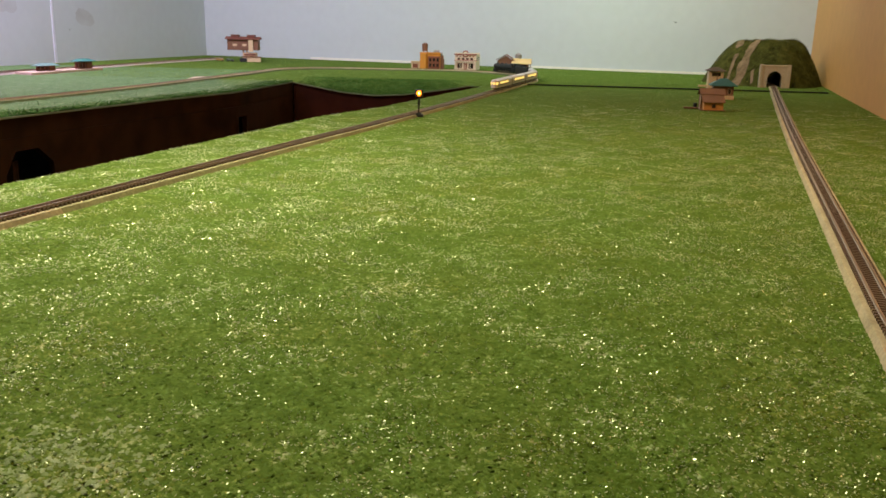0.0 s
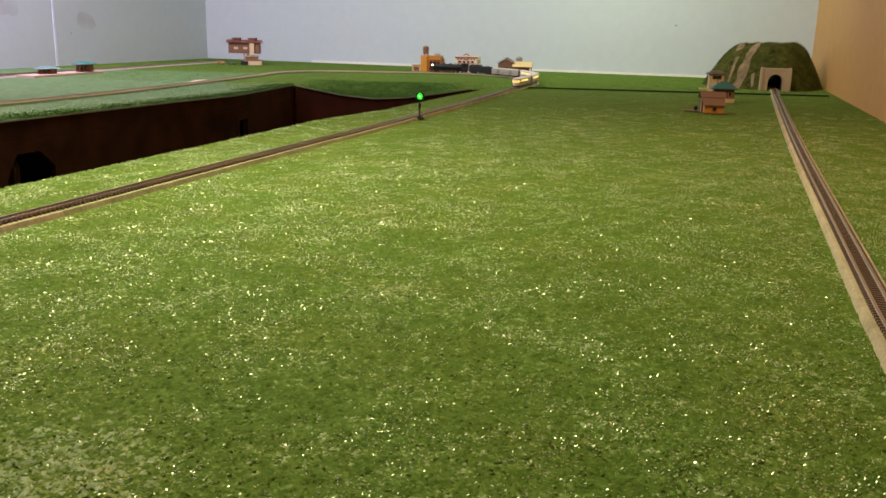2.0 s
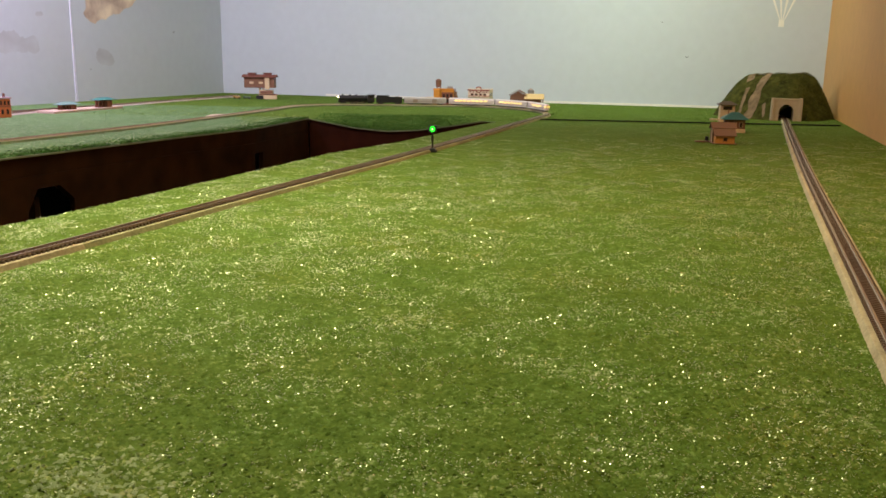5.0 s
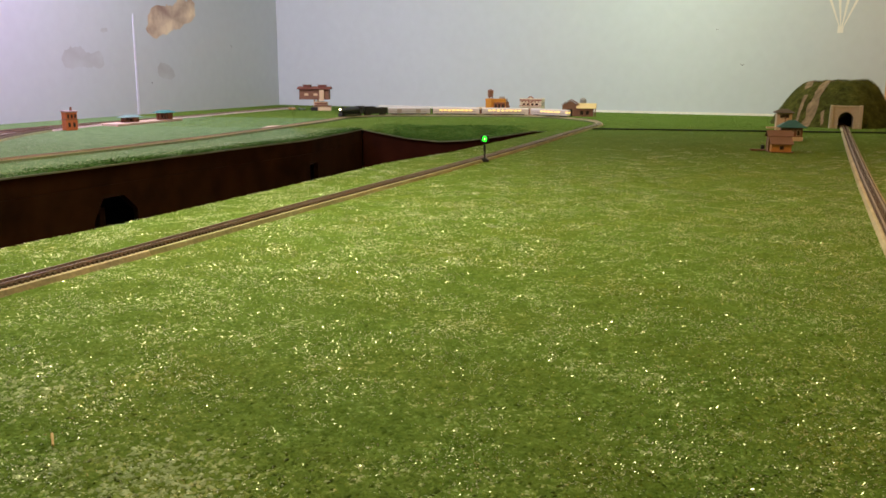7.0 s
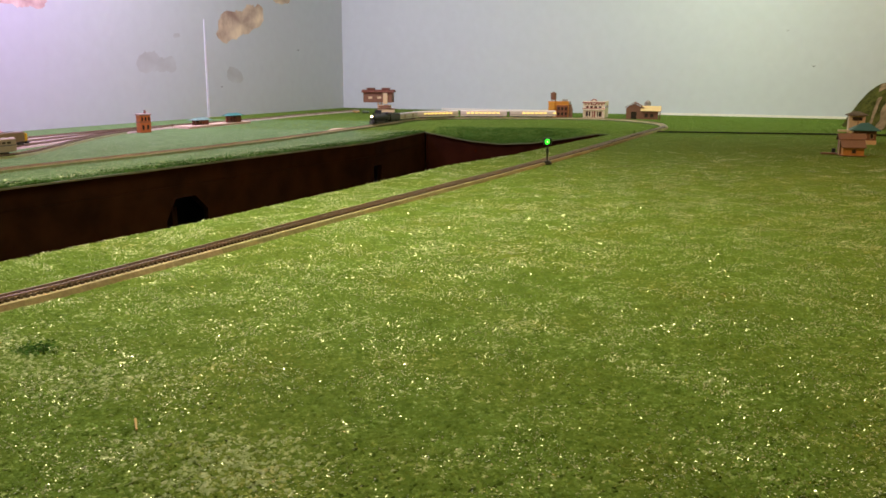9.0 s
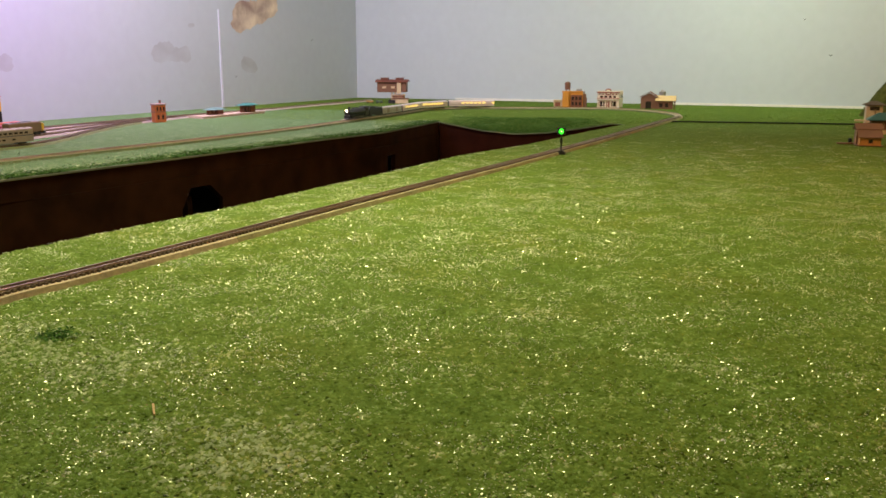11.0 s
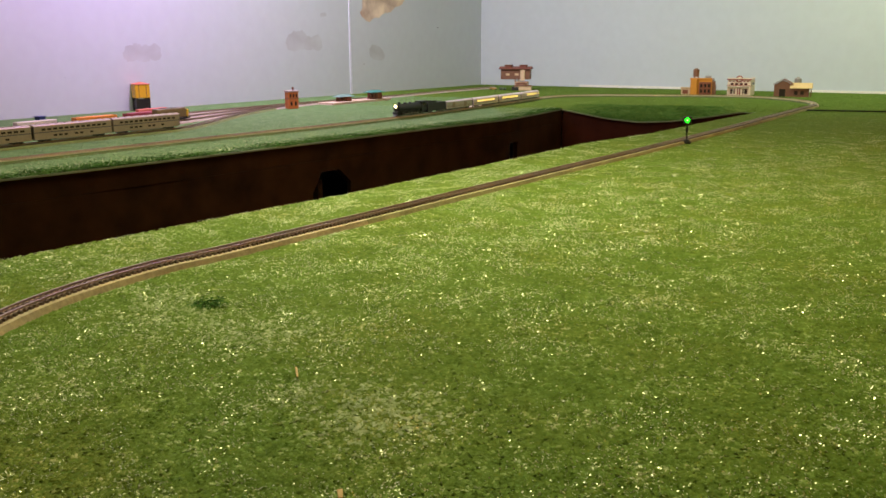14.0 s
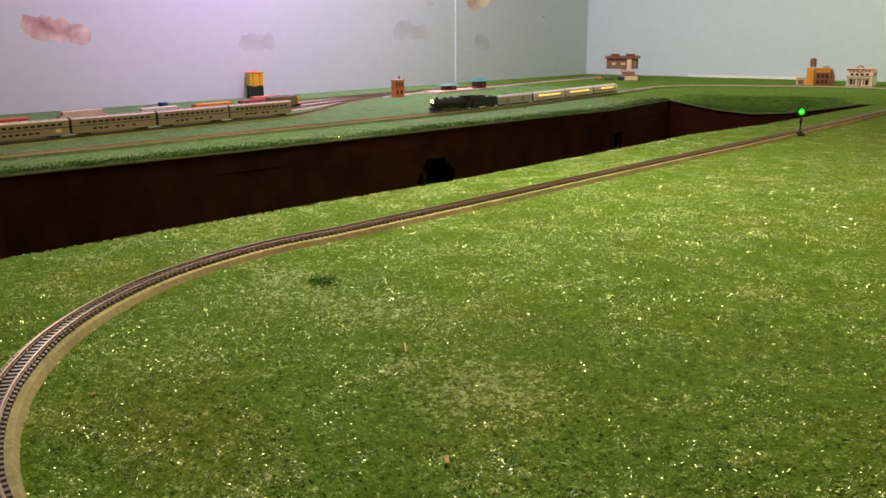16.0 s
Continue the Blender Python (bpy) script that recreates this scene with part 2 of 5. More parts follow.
PARK = smooth([(-1.45, 0.0), (-1.36, 0.4), (-1.255, 0.884), (-1.225, 1.03), (-1.19, 1.19), (-1.155, 1.36), (-1.12, 1.53), (-1.14, 1.66), (-1.175, 1.78), (-1.21, 1.92), (-1.238, 2.06), (-1.256, 2.2), (-1.262, 2.33), (-1.255, 2.45)])
YARD_A = smooth([(-1.58, 0.2), (-1.44, 0.75), (-1.36, 1.1), (-1.295, 1.4), (-1.245, 1.62), (-1.235, 1.8), (-1.25, 2.0), (-1.255, 2.2), (-1.25, 2.34), (-1.235, 2.5)])
YARD_B = smooth([(-1.67, 0.2), (-1.53, 0.75), (-1.45, 1.1), (-1.375, 1.45), (-1.325, 1.70), (-1.30, 1.9), (-1.295, 2.1), (-1.28, 2.3), (-1.24, 2.5)])
YARD_C = smooth([(-1.74, 0.2), (-1.60, 0.75), (-1.52, 1.1), (-1.46, 1.4), (-1.41, 1.7), (-1.37, 1.94), (-1.335, 2.14), (-1.29, 2.36), (-1.215, 2.62), (-1.165, 2.82), (-1.13, 2.96), (-1.09, 3.2), (-1.02, 3.5), (-0.97, 3.7)])


def ribbon(line, prof, bm, z=0.0):
    """Sweeps a profile of (side, height) along a line."""
    rows = []
    n = len(line)
    for i in range(n):
        d = line[min(n - 1, i + 1)] - line[max(0, i - 1)]
        d = d / np.hypot(*d)
        nx, ny = -d[1], d[0]
        rows.append([bm.verts.new((line[i][0] + nx * s, line[i][1] + ny * s, z + h)) for s, h in prof])
    for r, s in zip(rows, rows[1:]):
        for i in range(len(prof) - 1):
            bm.faces.new((r[i], r[i + 1], s[i + 1], s[i]))


def tie_mesh():
    bm = bmesh.new()
    box(bm, -0.00125, 0.00125, -0.0078, 0.0078, 0.0047, 0.0067)
    for side in (1, -1):
        for k in (1, -1):
            box(bm, -0.0007, 0.0007, 0.0045 * side + 0.0013 * k - 0.0004, 0.0045 * side + 0.0013 * k + 0.0004, 0.0067, 0.0073)
    me = bpy.data.meshes.new("tie")
    bm.to_mesh(me)
    bm.free()
    me.materials.append(M_TIE)
    return me


def track(line, name, label, bed=None, tie_step=0.0052, near=None, toned=(), pale=None, tie_mat=None):
    root = tagged(new(name), label, "railway track")
    # the stretch beside the lawn and the last one have a duller, greener bed
    cut = list(toned) + [len(line) - 1]
    for i, j, m in zip([0] + cut, cut, (bed or M_CORK, M_CORKGREEN, bed or M_CREAMBED, M_CORKGREEN)):
        bm = bmesh.new()
        ribbon(line[i:j + 1], [(0.0106, 0.0048), (-0.0106, 0.0048), (-0.0114, 0.0045), (-0.0140, -0.001)], bm)
        part("roadbed", bm, m, root, "green-toned cork roadbed" if m == M_CORKGREEN else "tan cork roadbed with bevelled shoulders")
    # the outer shoulder of the main line is dark green
    bm = bmesh.new()
    ribbon(line, [(0.0140, -0.001), (0.0114, 0.0045), (0.0106, 0.0048)], bm)
    part("shoulder", bm, M_SHOULDER if bed is None else bed, root, "outer shoulder of the roadbed")
    for side in (1, -1):
        bm = bmesh.new()
        o = 0.0045 * side
        ribbon(line, [(o + 0.0010, 0.0066), (o + 0.0004, 0.0070), (o + 0.0004, 0.0078), (o + 0.0006, 0.0084), (o - 0.0006, 0.0084), (o - 0.0004, 0.0078), (o - 0.0004, 0.0070), (o - 0.0010, 0.0066)], bm)
        part("rail", bm, M_RAIL, root, "bright worn metal rail")
    seg = np.hypot(*np.diff(line, axis=0).T)
    s = np.concatenate([[0], np.cumsum(seg)])
    rows = {False: ([], []), True: ([], [])}
    single = tie_mesh() if near else None
    for q in np.arange(0, s[-1], tie_step):
        i = min(len(line) - 2, int(np.searchsorted(s, q, "right")) - 1)
        d = (line[i + 1] - line[i]) / seg[i]
        c = line[i] + d * (q - s[i])
        if near and near(c):
            t = new("tie", single)
            t.parent = root
            t.matrix_basis = pose(c[0], c[1], 0, 0, 0, math.degrees(math.atan2(d[1], d[0])))
            continue
        nx = np.array([-d[1], d[0]])
        vs, fs = rows[bool(pale and pale(c))]
        b = len(vs)
        for z in (0.0047, 0.0067):
            for u, w in ((-1, -1), (1, -1), (1, 1), (-1, 1)):
                p = c + d * 0.00125 * u + nx * 0.0078 * w
                vs.append((p[0], p[1], z))
        fs += [(b + 4, b + 5, b + 6, b + 7), (b, b + 1, b + 5, b + 4), (b + 1, b + 2, b + 6, b + 5), (b + 2, b + 3, b + 7, b + 6), (b + 3, b, b + 4, b + 7)]
    for dusty, (vs, fs) in rows.items():
        if vs:
            me = bpy.data.meshes.new("tie_row")
            me.from_pydata(vs, [], fs)
            me.materials.append(M_TIEDUST if dusty else tie_mat or M_TIE)
            ob = new("tie_row", me)
            ob.parent = root
            tagged(ob, "dusty tan ties" if dusty else "brown plastic ties", kind="stuff")
    return root


track(WHOLE, "main_line_track", "brown-tied main line track on tan cork roadbed", near=lambda c: -0.45 < c[0] < -0.30 and 0.13 < c[1] < 0.98, pale=lambda c: (c[1] > 2.74 and c[0] < 0.6) or c[0] < -0.50, toned=[int(np.argmin(np.hypot(WHOLE[:, 0] - a, WHOLE[:, 1] - b))) for a, b in ((-0.335, 0.71), (0.271, 2.70), (-0.63, 2.58))])
track(PARK, "siding_track", "siding track beside the main line on greenish roadbed", M_BEDGREEN)
M_BALLAST = mat("pale_ballast", (0.50, 0.42, 0.36), 0.9, 0, 0.2, 500, 0.6, 900, coarse=30)
track(YARD_A, "yard_track", "yard track on pale ballast", M_BALLAST)
track(YARD_B, "yard_track", "yard track on pale ballast beside the siding", M_BALLAST)
track(YARD_C, "yard_track", "yard track on pale ballast along the wall", M_BALLAST)


# ---------------------------------------------------------------- lawn flock
def island_mat(name, ramp, rough, spec=0.5, metal=0.0, dry=(1, 1, 1), thin=0.0):
    m = bpy.data.materials.new(name)
    m.use_nodes = True
    n, l = m.node_tree.nodes, m.node_tree.links
    b = n["Principled BSDF"]
    b.inputs["Roughness"].default_value, b.inputs["Specular IOR Level"].default_value = rough, spec
    b.inputs["Metallic"].default_value = metal
    g, r = n.new("ShaderNodeNewGeometry"), n.new("ShaderNodeValToRGB")
    e = r.color_ramp.elements
    while len(e) < len(ramp):
        e.new(0.5)
    for k, (p, c) in zip(e, ramp):
        k.position, k.color = p, (*c, 1)
    tc, nz, ad = n.new("ShaderNodeTexCoord"), n.new("ShaderNodeTexNoise"), n.new("ShaderNodeMath")
    nz.inputs["Scale"].default_value = 13
    nz.inputs["Detail"].default_value = 6
    nz.inputs["Roughness"].default_value = 0.75
    ad.operation = "MULTIPLY_ADD"
    ad.inputs[1].default_value, ad.inputs[2].default_value = 2.0, -1.54
    ad2 = n.new("ShaderNodeMath")
    ad2.operation = "MULTIPLY_ADD"
    ad2.inputs[1].default_value = 0.6
    nf, ad0 = n.new("ShaderNodeTexNoise"), n.new("ShaderNodeMath")
    nf.inputs["Scale"].default_value, nf.inputs["Detail"].default_value = 140, 3
    ad0.operation = "MULTIPLY_ADD"
    ad0.inputs[1].default_value = 0.78
    l.new(tc.outputs["Object"], nz.inputs["Vector"])
    l.new(tc.outputs["Object"], nf.inputs["Vector"])
    l.new(nf.outputs[0], ad0.inputs[0])
    l.new(nz.outputs[0], ad0.inputs[2])
    l.new(ad0.outputs[0], ad.inputs[0])
    l.new(g.outputs["Random Per Island"], ad2.inputs[0])
    l.new(ad.outputs[0], ad2.inputs[2])
    l.new(ad2.outputs[0], r.inputs[0])
    # brown, dry patches of a hand's width
    nb, mr, mx = n.new("ShaderNodeTexNoise"), n.new("ShaderNodeMapRange"), n.new("ShaderNodeMix")
    nb.inputs["Scale"].default_value, nb.inputs["Detail"].default_value = 9, 5
    mr.inputs[1].default_value, mr.inputs[2].default_value = 0.46, 0.66
    mx.data_type, mx.blend_type = "RGBA", "MULTIPLY"
    mx.inputs[7].default_value = (*dry, 1)
    l.new(tc.outputs["Object"], nb.inputs["Vector"])
    l.new(nb.outputs[0], mr.inputs[0])
    l.new(mr.outputs[0], mx.inputs[0])
    l.new(r.outputs[0], mx.inputs[6])
    l.new(mx.outputs[2], b.inputs["Base Color"])
    if thin:
        # thin flakes let part of the light through
        tr, ms = n.new("ShaderNodeBsdfTranslucent"), n.new("ShaderNodeMixShader")
        ms.inputs[0].default_value = thin
        l.new(mx.outputs[2], tr.inputs[0])
        l.new(b.outputs[0], ms.inputs[1])
        l.new(tr.outputs[0], ms.inputs[2])
        l.new(ms.outputs[0], n["Material Output"].inputs[0])
    return m


M_FLOCK = island_mat("grass_flock", [(0.0, (0.070, 0.124, 0.008)), (0.40, (0.100, 0.178, 0.021)), (0.78, (0.146, 0.238, 0.040)), (0.92, (0.215, 0.312, 0.080)), (1.0, (0.31, 0.40, 0.17))], 0.7, 0.07, dry=(1.16, 0.95, 0.88))
# flock with the cool light on the meadow put into its colour
M_MEADOWLIT = island_mat("lit_meadow_flock", [(0.0, (0.10, 0.175, 0.065)), (0.5, (0.165, 0.265, 0.115)), (1.0, (0.30, 0.41, 0.22))], 0.7, 0.2)
M_GLITTER = island_mat("glitter_flake", [(0.0, (0.30, 0.38, 0.15)), (0.7, (0.52, 0.59, 0.30)), (1.0, (0.80, 0.84, 0.56))], 0.30, 1.0, 0.45, thin=0.12)
M_PALETURF = island_mat("pale_turf_crumbs", [(0.0, (0.16, 0.235, 0.055)), (0.6, (0.24, 0.325, 0.10)), (1.0, (0.40, 0.48, 0.23))], 0.6, 0.3, thin=0.2)
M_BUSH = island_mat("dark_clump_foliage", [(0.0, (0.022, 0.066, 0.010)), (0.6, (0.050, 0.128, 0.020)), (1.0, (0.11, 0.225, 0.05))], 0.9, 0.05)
RNG = np.random.default_rng(7)


def near_track(x, y, lines, gap):
    keep = np.ones(len(x), bool)
    for line in lines:
        L = line[::2]
        for k in range(0, len(x), 20000):
            d = (x[k:k + 20000, None] - L[None, :, 0]) ** 2 + (y[k:k + 20000, None] - L[None, :, 1]) ** 2
            keep[k:k + 20000] &= d.min(1) > gap * gap
    return keep


def flakes(name, x, y, z, size, tilt, material, label, category, up=0.0):
    """Small leaf-like flakes, each an island of two triangles."""
    n = len(x)
    c = np.stack([x, y, z], 1)
    yaw, a, b = RNG.uniform(0, 2 * np.pi, n), RNG.normal(0, tilt, n), RNG.normal(0, tilt, n)
    u = np.stack([np.cos(yaw), np.sin(yaw), np.sin(a)], 1)
    v = np.stack([-np.sin(yaw), np.cos(yaw), np.sin(b) + up], 1)
    u *= (size * RNG.uniform(0.6, 1.3, n))[:, None]
    v *= (size * RNG.uniform(0.4, 0.9, n))[:, None]
    V = np.stack([c - u, c - 0.5 * v, c + u, c + v], 1).reshape(-1, 3)
    me = bpy.data.meshes.new(name)
    me.vertices.add(4 * n)
    me.vertices.foreach_set("co", V.ravel())
    me.loops.add(4 * n)
    me.loops.foreach_set("vertex_index", np.arange(4 * n))
    me.polygons.add(n)
    me.polygons.foreach_set("loop_start", np.arange(n) * 4)
    me.update(calc_edges=True)
    me.materials.append(material)
    return tagged(new(name, me), label, category, kind="stuff")


def crumbs(name, x, y, size, material, label, category):
    """Crumbs of turf: low three-sided pyramids with a leaning tip, each an island."""
    n = len(x)
    yaw = RNG.uniform(0, 2 * np.pi, n)
    V = np.empty((n, 4, 3))
    for k in range(3):
        a = yaw + k * 2.094 + RNG.uniform(-0.5, 0.5, n)
        rad = size * RNG.uniform(0.6, 1.35, n)
        V[:, k] = np.stack([x + rad * np.cos(a), y + rad * np.sin(a), RNG.uniform(-0.0004, 0.0003, n)], 1)
    V[:, 3] = np.stack([x + size * RNG.normal(0, 0.3, n), y + size * RNG.normal(0, 0.3, n), size * RNG.uniform(0.25, 0.68, n) * np.clip(1.2 - 0.5 * y, 0.25, 1)], 1)
    idx = (np.arange(n)[:, None] * 4 + np.array([0, 1, 3, 1, 2, 3, 2, 0, 3])).ravel()
    me = bpy.data.meshes.new(name)
    me.vertices.add(4 * n)
    me.vertices.foreach_set("co", V.ravel())
    me.loops.add(9 * n)
    me.loops.foreach_set("vertex_index", idx)
    me.polygons.add(3 * n)
    me.polygons.foreach_set("loop_start", np.arange(3 * n) * 3)
    me.update(calc_edges=True)
    me.shade_smooth()
    me.materials.append(material)
    return tagged(new(name, me), label, category, kind="stuff")


def lawn_points(n, y0, y1, power):
    y = y0 + (y1 - y0) * RNG.random(n) ** power
    a = np.interp(y, [p[0] for p in PIT_NEAR], [p[1] for p in PIT_NEAR]) - 0.004
    b = np.interp(y, [p[0] for p in WALL_R], [p[1] for p in WALL_R])
    a2, b2 = np.maximum(a, -1.3 * y - 0.14), np.minimum(b, 0.57 * y + 0.07)
    x = a2 + (b2 - a2) * RNG.random(n)
    k = near_track(x, y, [WHOLE], 0.0128)
    return x[k], y[k]


x, y = lawn_points(340000, 0.06, 2.43, 1.75)
crumbs("lawn_flock", x, y, 0.00155 + 0.0002 * y, M_FLOCK, "short bright green flocked lawn turf", "lawn")
x, y = lawn_points(380000, 0.06, 1.9, 1.05)
k = np.sin(x * 43 + 2.5 * np.sin(y * 31)) * np.sin(y * 37 + 2.2 * np.sin(x * 29)) + 0.5 * np.sin(x * 131 + 3 * np.sin(y * 90)) + RNG.normal(0, 0.5, len(x)) > 0.05 + np.clip((y - 1.0) * 1.6, 0, 2)
x, y = x[k], y[k]
flakes("lawn_glitter", x, y, RNG.uniform(0.0003, 0.0007, len(x)), 0.00054 + 0.00040 * y, 0.42, M_GLITTER, "glinting pale flakes among the lawn fibres", "lawn", 0.1)

PATCHES = [(-0.148, 0.278, 0.016, 0.018, 260), (-0.135, 0.292, 0.018, 0.02, 200), (-0.323, 0.394, 0.022, 0.024, 320), (-0.262, 0.372, 0.02, 0.022, 300), (-0.363, 0.417, 0.02, 0.022, 200), (-0.185, 0.295, 0.014, 0.015, 140)]
# patches where the turf is paler
for cx, cy, sx, sy, n in PATCHES:
    x, y = RNG.normal(cx, sx, n), RNG.normal(cy, sy, n)
    keep = near_track(x, y, [WHOLE], 0.0128)
    x, y = x[keep], y[keep]
    crumbs("pale_turf_patch", x, y, np.full(len(x), 0.0021), M_PALETURF, "pale patch of turf on the lawn", "lawn")

x, y = RNG.normal(-0.323, 0.0062, 230), RNG.normal(0.417, 0.0060, 230)
flakes("dark_tuft", x, y, RNG.uniform(0.0006, 0.0020, 230), np.full(230, 0.0014), 0.3, M_BUSH, "small tuft of darker green fibres on the lawn", "lawn", 0.1)

# the banks beyond the pit
y = RNG.uniform(0.3, 2.42, 110000)
xl = np.interp(y, [p[0] for p in PIT_FAR], [p[1] for p in PIT_FAR])
x = xl - np.abs(RNG.normal(0, 0.35, len(y))) + 0.003
k = (np.hypot((x + 0.695) / 0.036, (y - 2.435) / 0.05) > 1) & (x > np.interp(y, [p[0] for p in WALL_L], [p[1] for p in WALL_L])) & near_track(x, y, [WHOLE, PARK, YARD_A, YARD_B, YARD_C], 0.0112)
flakes("meadow_flock", x[k], y[k], RNG.uniform(0, 0.0036, k.sum()), np.full(k.sum(), 0.0012), 0.3, M_MEADOWLIT, "green flocked grass round the far tracks", "lawn", 0.25)
x = xl - np.abs(RNG.normal(0, 0.027, len(y))) + 0.004
k = (near_track(x, y, [WHOLE], 0.02)) & (RNG.random(len(y)) < np.clip(0.55 + 0.35 * np.sin(y * 60 + 3 * np.sin(y * 23)), 0.2, 1))
flakes("bank_foliage", x[k], y[k], RNG.uniform(0.0, 0.0045, k.sum()), np.full(k.sum(), 0.0015), 0.6, M_BUSH, "dark clumpy foliage along the bank edge", "bushes", 0.3)
k = RNG.random(len(y)) < 0.05
flakes("bank_glitter", xl[k] - np.abs(RNG.normal(0, 0.05, k.sum())), y[k], RNG.uniform(0.003, 0.006, k.sum()), np.full(k.sum(), 0.0010), 0.6, M_GLITTER, "glinting pale flakes on the bank", "bushes")
x = RNG.uniform(-1.1, 1.2, 60000)
y = 2.44 + (np.array([BACK_Y(q) for q in x]) - 2.44) * RNG.random(len(x)) ** 1.2
k = near_track(x, y, [WHOLE, YARD_C], 0.0122) & (np.hypot((x + 0.695) / 0.036, (y - 2.435) / 0.05) > 1)
x, y = x[k], y[k]
flakes("meadow_flock", x, y, np.array([ground_z(p, q) for p, q in zip(x, y)]) + RNG.uniform(0, 0.0012, len(x)), np.full(len(x), 0.0018), 0.35, M_FLOCK, "green flocked grass below the far wall", "lawn", 0.25)

# darker green flakes, thickest towards the foot of the gully slope
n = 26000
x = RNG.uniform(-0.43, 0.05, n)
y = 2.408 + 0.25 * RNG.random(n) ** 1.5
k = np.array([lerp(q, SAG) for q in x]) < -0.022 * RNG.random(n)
x, y = x[k], y[k]
flakes("gully_flakes", x, y, np.array([ground_z(p, q) for p, q in zip(x, y)]) + RNG.uniform(0.0008, 0.0022, len(x)), np.full(len(x), 0.0019), 0.25, M_BUSH, "darker green flakes on the gully slope", "bushes", 0.3)

# edges: dark joint between the table sections, trims
M_DARK = mat("dark_gap", (0.006, 0.010, 0.005), 0.9)
M_TRIM = mat("pale_edge_strip", (0.15, 0.18, 0.085), 0.7, 0, 0.3, 60)
M_WHITE = mat("white_strip", (0.80, 0.78, 0.72), 0.6, 0, 0.05, 60)
bm = bmesh.new()
slab(bm, [(0.235, 2.508), (0.92, 2.476), (1.09, 2.468), (1.09, 2.458), (0.92, 2.466), (0.235, 2.502)], 0.0008, 0.0046)
bmesh.ops.recalc_face_normals(bm, faces=bm.faces)
tagged(part("table_joint", bm, M_DARK), "dark joint line between two table sections", "joint", kind="structure")


def strip(name, pts, w, h, material, label):
    bm = bmesh.new()
    rows = [[bm.verts.new((x + u, y + v, z + k)) for u, v, k in ((0, 0, -h), (0, 0, 0), (-w[0], -w[1], 0), (-w[0], -w[1], -h))] for x, y, z in pts]
    for r, s_ in zip(rows, rows[1:]):
        for i in range(4):
            bm.faces.new((r[i], s_[i], s_[(i + 1) % 4], r[(i + 1) % 4]))
    bmesh.ops.recalc_face_normals(bm, faces=bm.faces)
    return tagged(part(name, bm, material), label, "edge trim", kind="structure")


strip("trim", [(lerp(y, PIT_FAR) + 0.006, y, 0.001) for y in np.linspace(-0.3, 2.41, 40)], (0.004, 0), 0.0028, M_TRIM, "pale edge strip along the pit")
strip("trim", [(x, 2.404, lerp(x, SAG) + 0.002) for x in np.linspace(-0.435, 0.07, 40)], (0, 0.004), 0.0030, M_TRIM, "pale edge strip over the sagging board")
strip("baseboard", [(x, BACK_Y(x) - 0.004, 0.010) for x in np.linspace(-0.62, -0.15, 8)], (0.001, 0.004), 0.012, M_WHITE, "white strip at the foot of the wall")
strip("baseboard", [(x, BACK_Y(x) - 0.004, 0.009) for x in np.linspace(0.30, 1.2, 8)], (0.001, 0.004), 0.012, M_WHITE, "white strip at the foot of the wall")


# ---------------------------------------------------------------- wall pictures
W0, W1 = Vector((-2.465, -1.2, 0)), Vector((-1.139, 4.09, 0))
N0, N1 = Vector((-1.139, 4.09, 0)), Vector((1.376, 3.294, 0))


def on_wall(a, b, u, z, off=0.0003):
    """A frame on a wall: x along it, z up, y out of the room."""
    d = (b - a).normalized()
    n = Vector((d.y, -d.x, 0))
    p = a + d * u + n * off
    return Matrix(((d.x, -n.x, 0, p.x), (d.y, -n.y, 0, p.y), (0, 0, 1, z), (0, 0, 0, 1)))


M_CLOUD = mat("grey_cloud_print", (0.445, 0.47, 0.485), 0.8, 0, 0.04, 16, coarse=10, second=(0.52, 0.565, 0.59))
M_CLOUD2 = mat("warm_cloud_print", (0.42, 0.27, 0.22), 0.8, 0, 0.3, 14, coarse=9, second=(0.85, 0.72, 0.52))
M_CLOUD3 = mat("pink_cloud_print", (0.42, 0.20, 0.20), 0.8, 0, 0.2, 24, coarse=14, second=(0.80, 0.66, 0.58))


def cloud(u, z, w, h, material, label, seed, slant=0.0):
    r = random.Random(seed)
    bm = bmesh.new()
    lobes = [(r.uniform(-0.36, 0.36) * w, r.uniform(-0.10, 0.16) * h, r.uniform(0.34, 0.48) * h) for _ in range(8)]
    ring = []
    for k in range(64):
        a = 2 * math.pi * k / 64
        d = (math.cos(a), math.sin(a))
        best = 0.12 * h
        for cx, cz, rad in lobes:
            # the far side of each lobe along this ray
            bq = d[0] * cx + d[1] * cz
            disc = bq * bq - (cx * cx + cz * cz - rad * rad)
            if disc > 0:
                best = max(best, bq + math.sqrt(disc))
        x = d[0] * best
        zz = d[1] * best * (1.0 if d[1] > 0 else 0.7) + slant * x
        ring.append((x * (1 + 0.05 * r.uniform(-1, 1)), zz * (1 + 0.10 * r.uniform(-1, 1))))
    f = [bm.verts.new((x, 0, zz)) for x, zz in ring]
    c = bm.verts.new((0, 0, 0))
    for k in range(64):
        bm.faces.new((c, f[k], f[(k + 1) % 64]))
    ob = part("cloud_print", bm, material)
    ob.matrix_basis = on_wall(W0, W1, u, z)
    return tagged(ob, label, "wall sticker", "clouds on the wall")


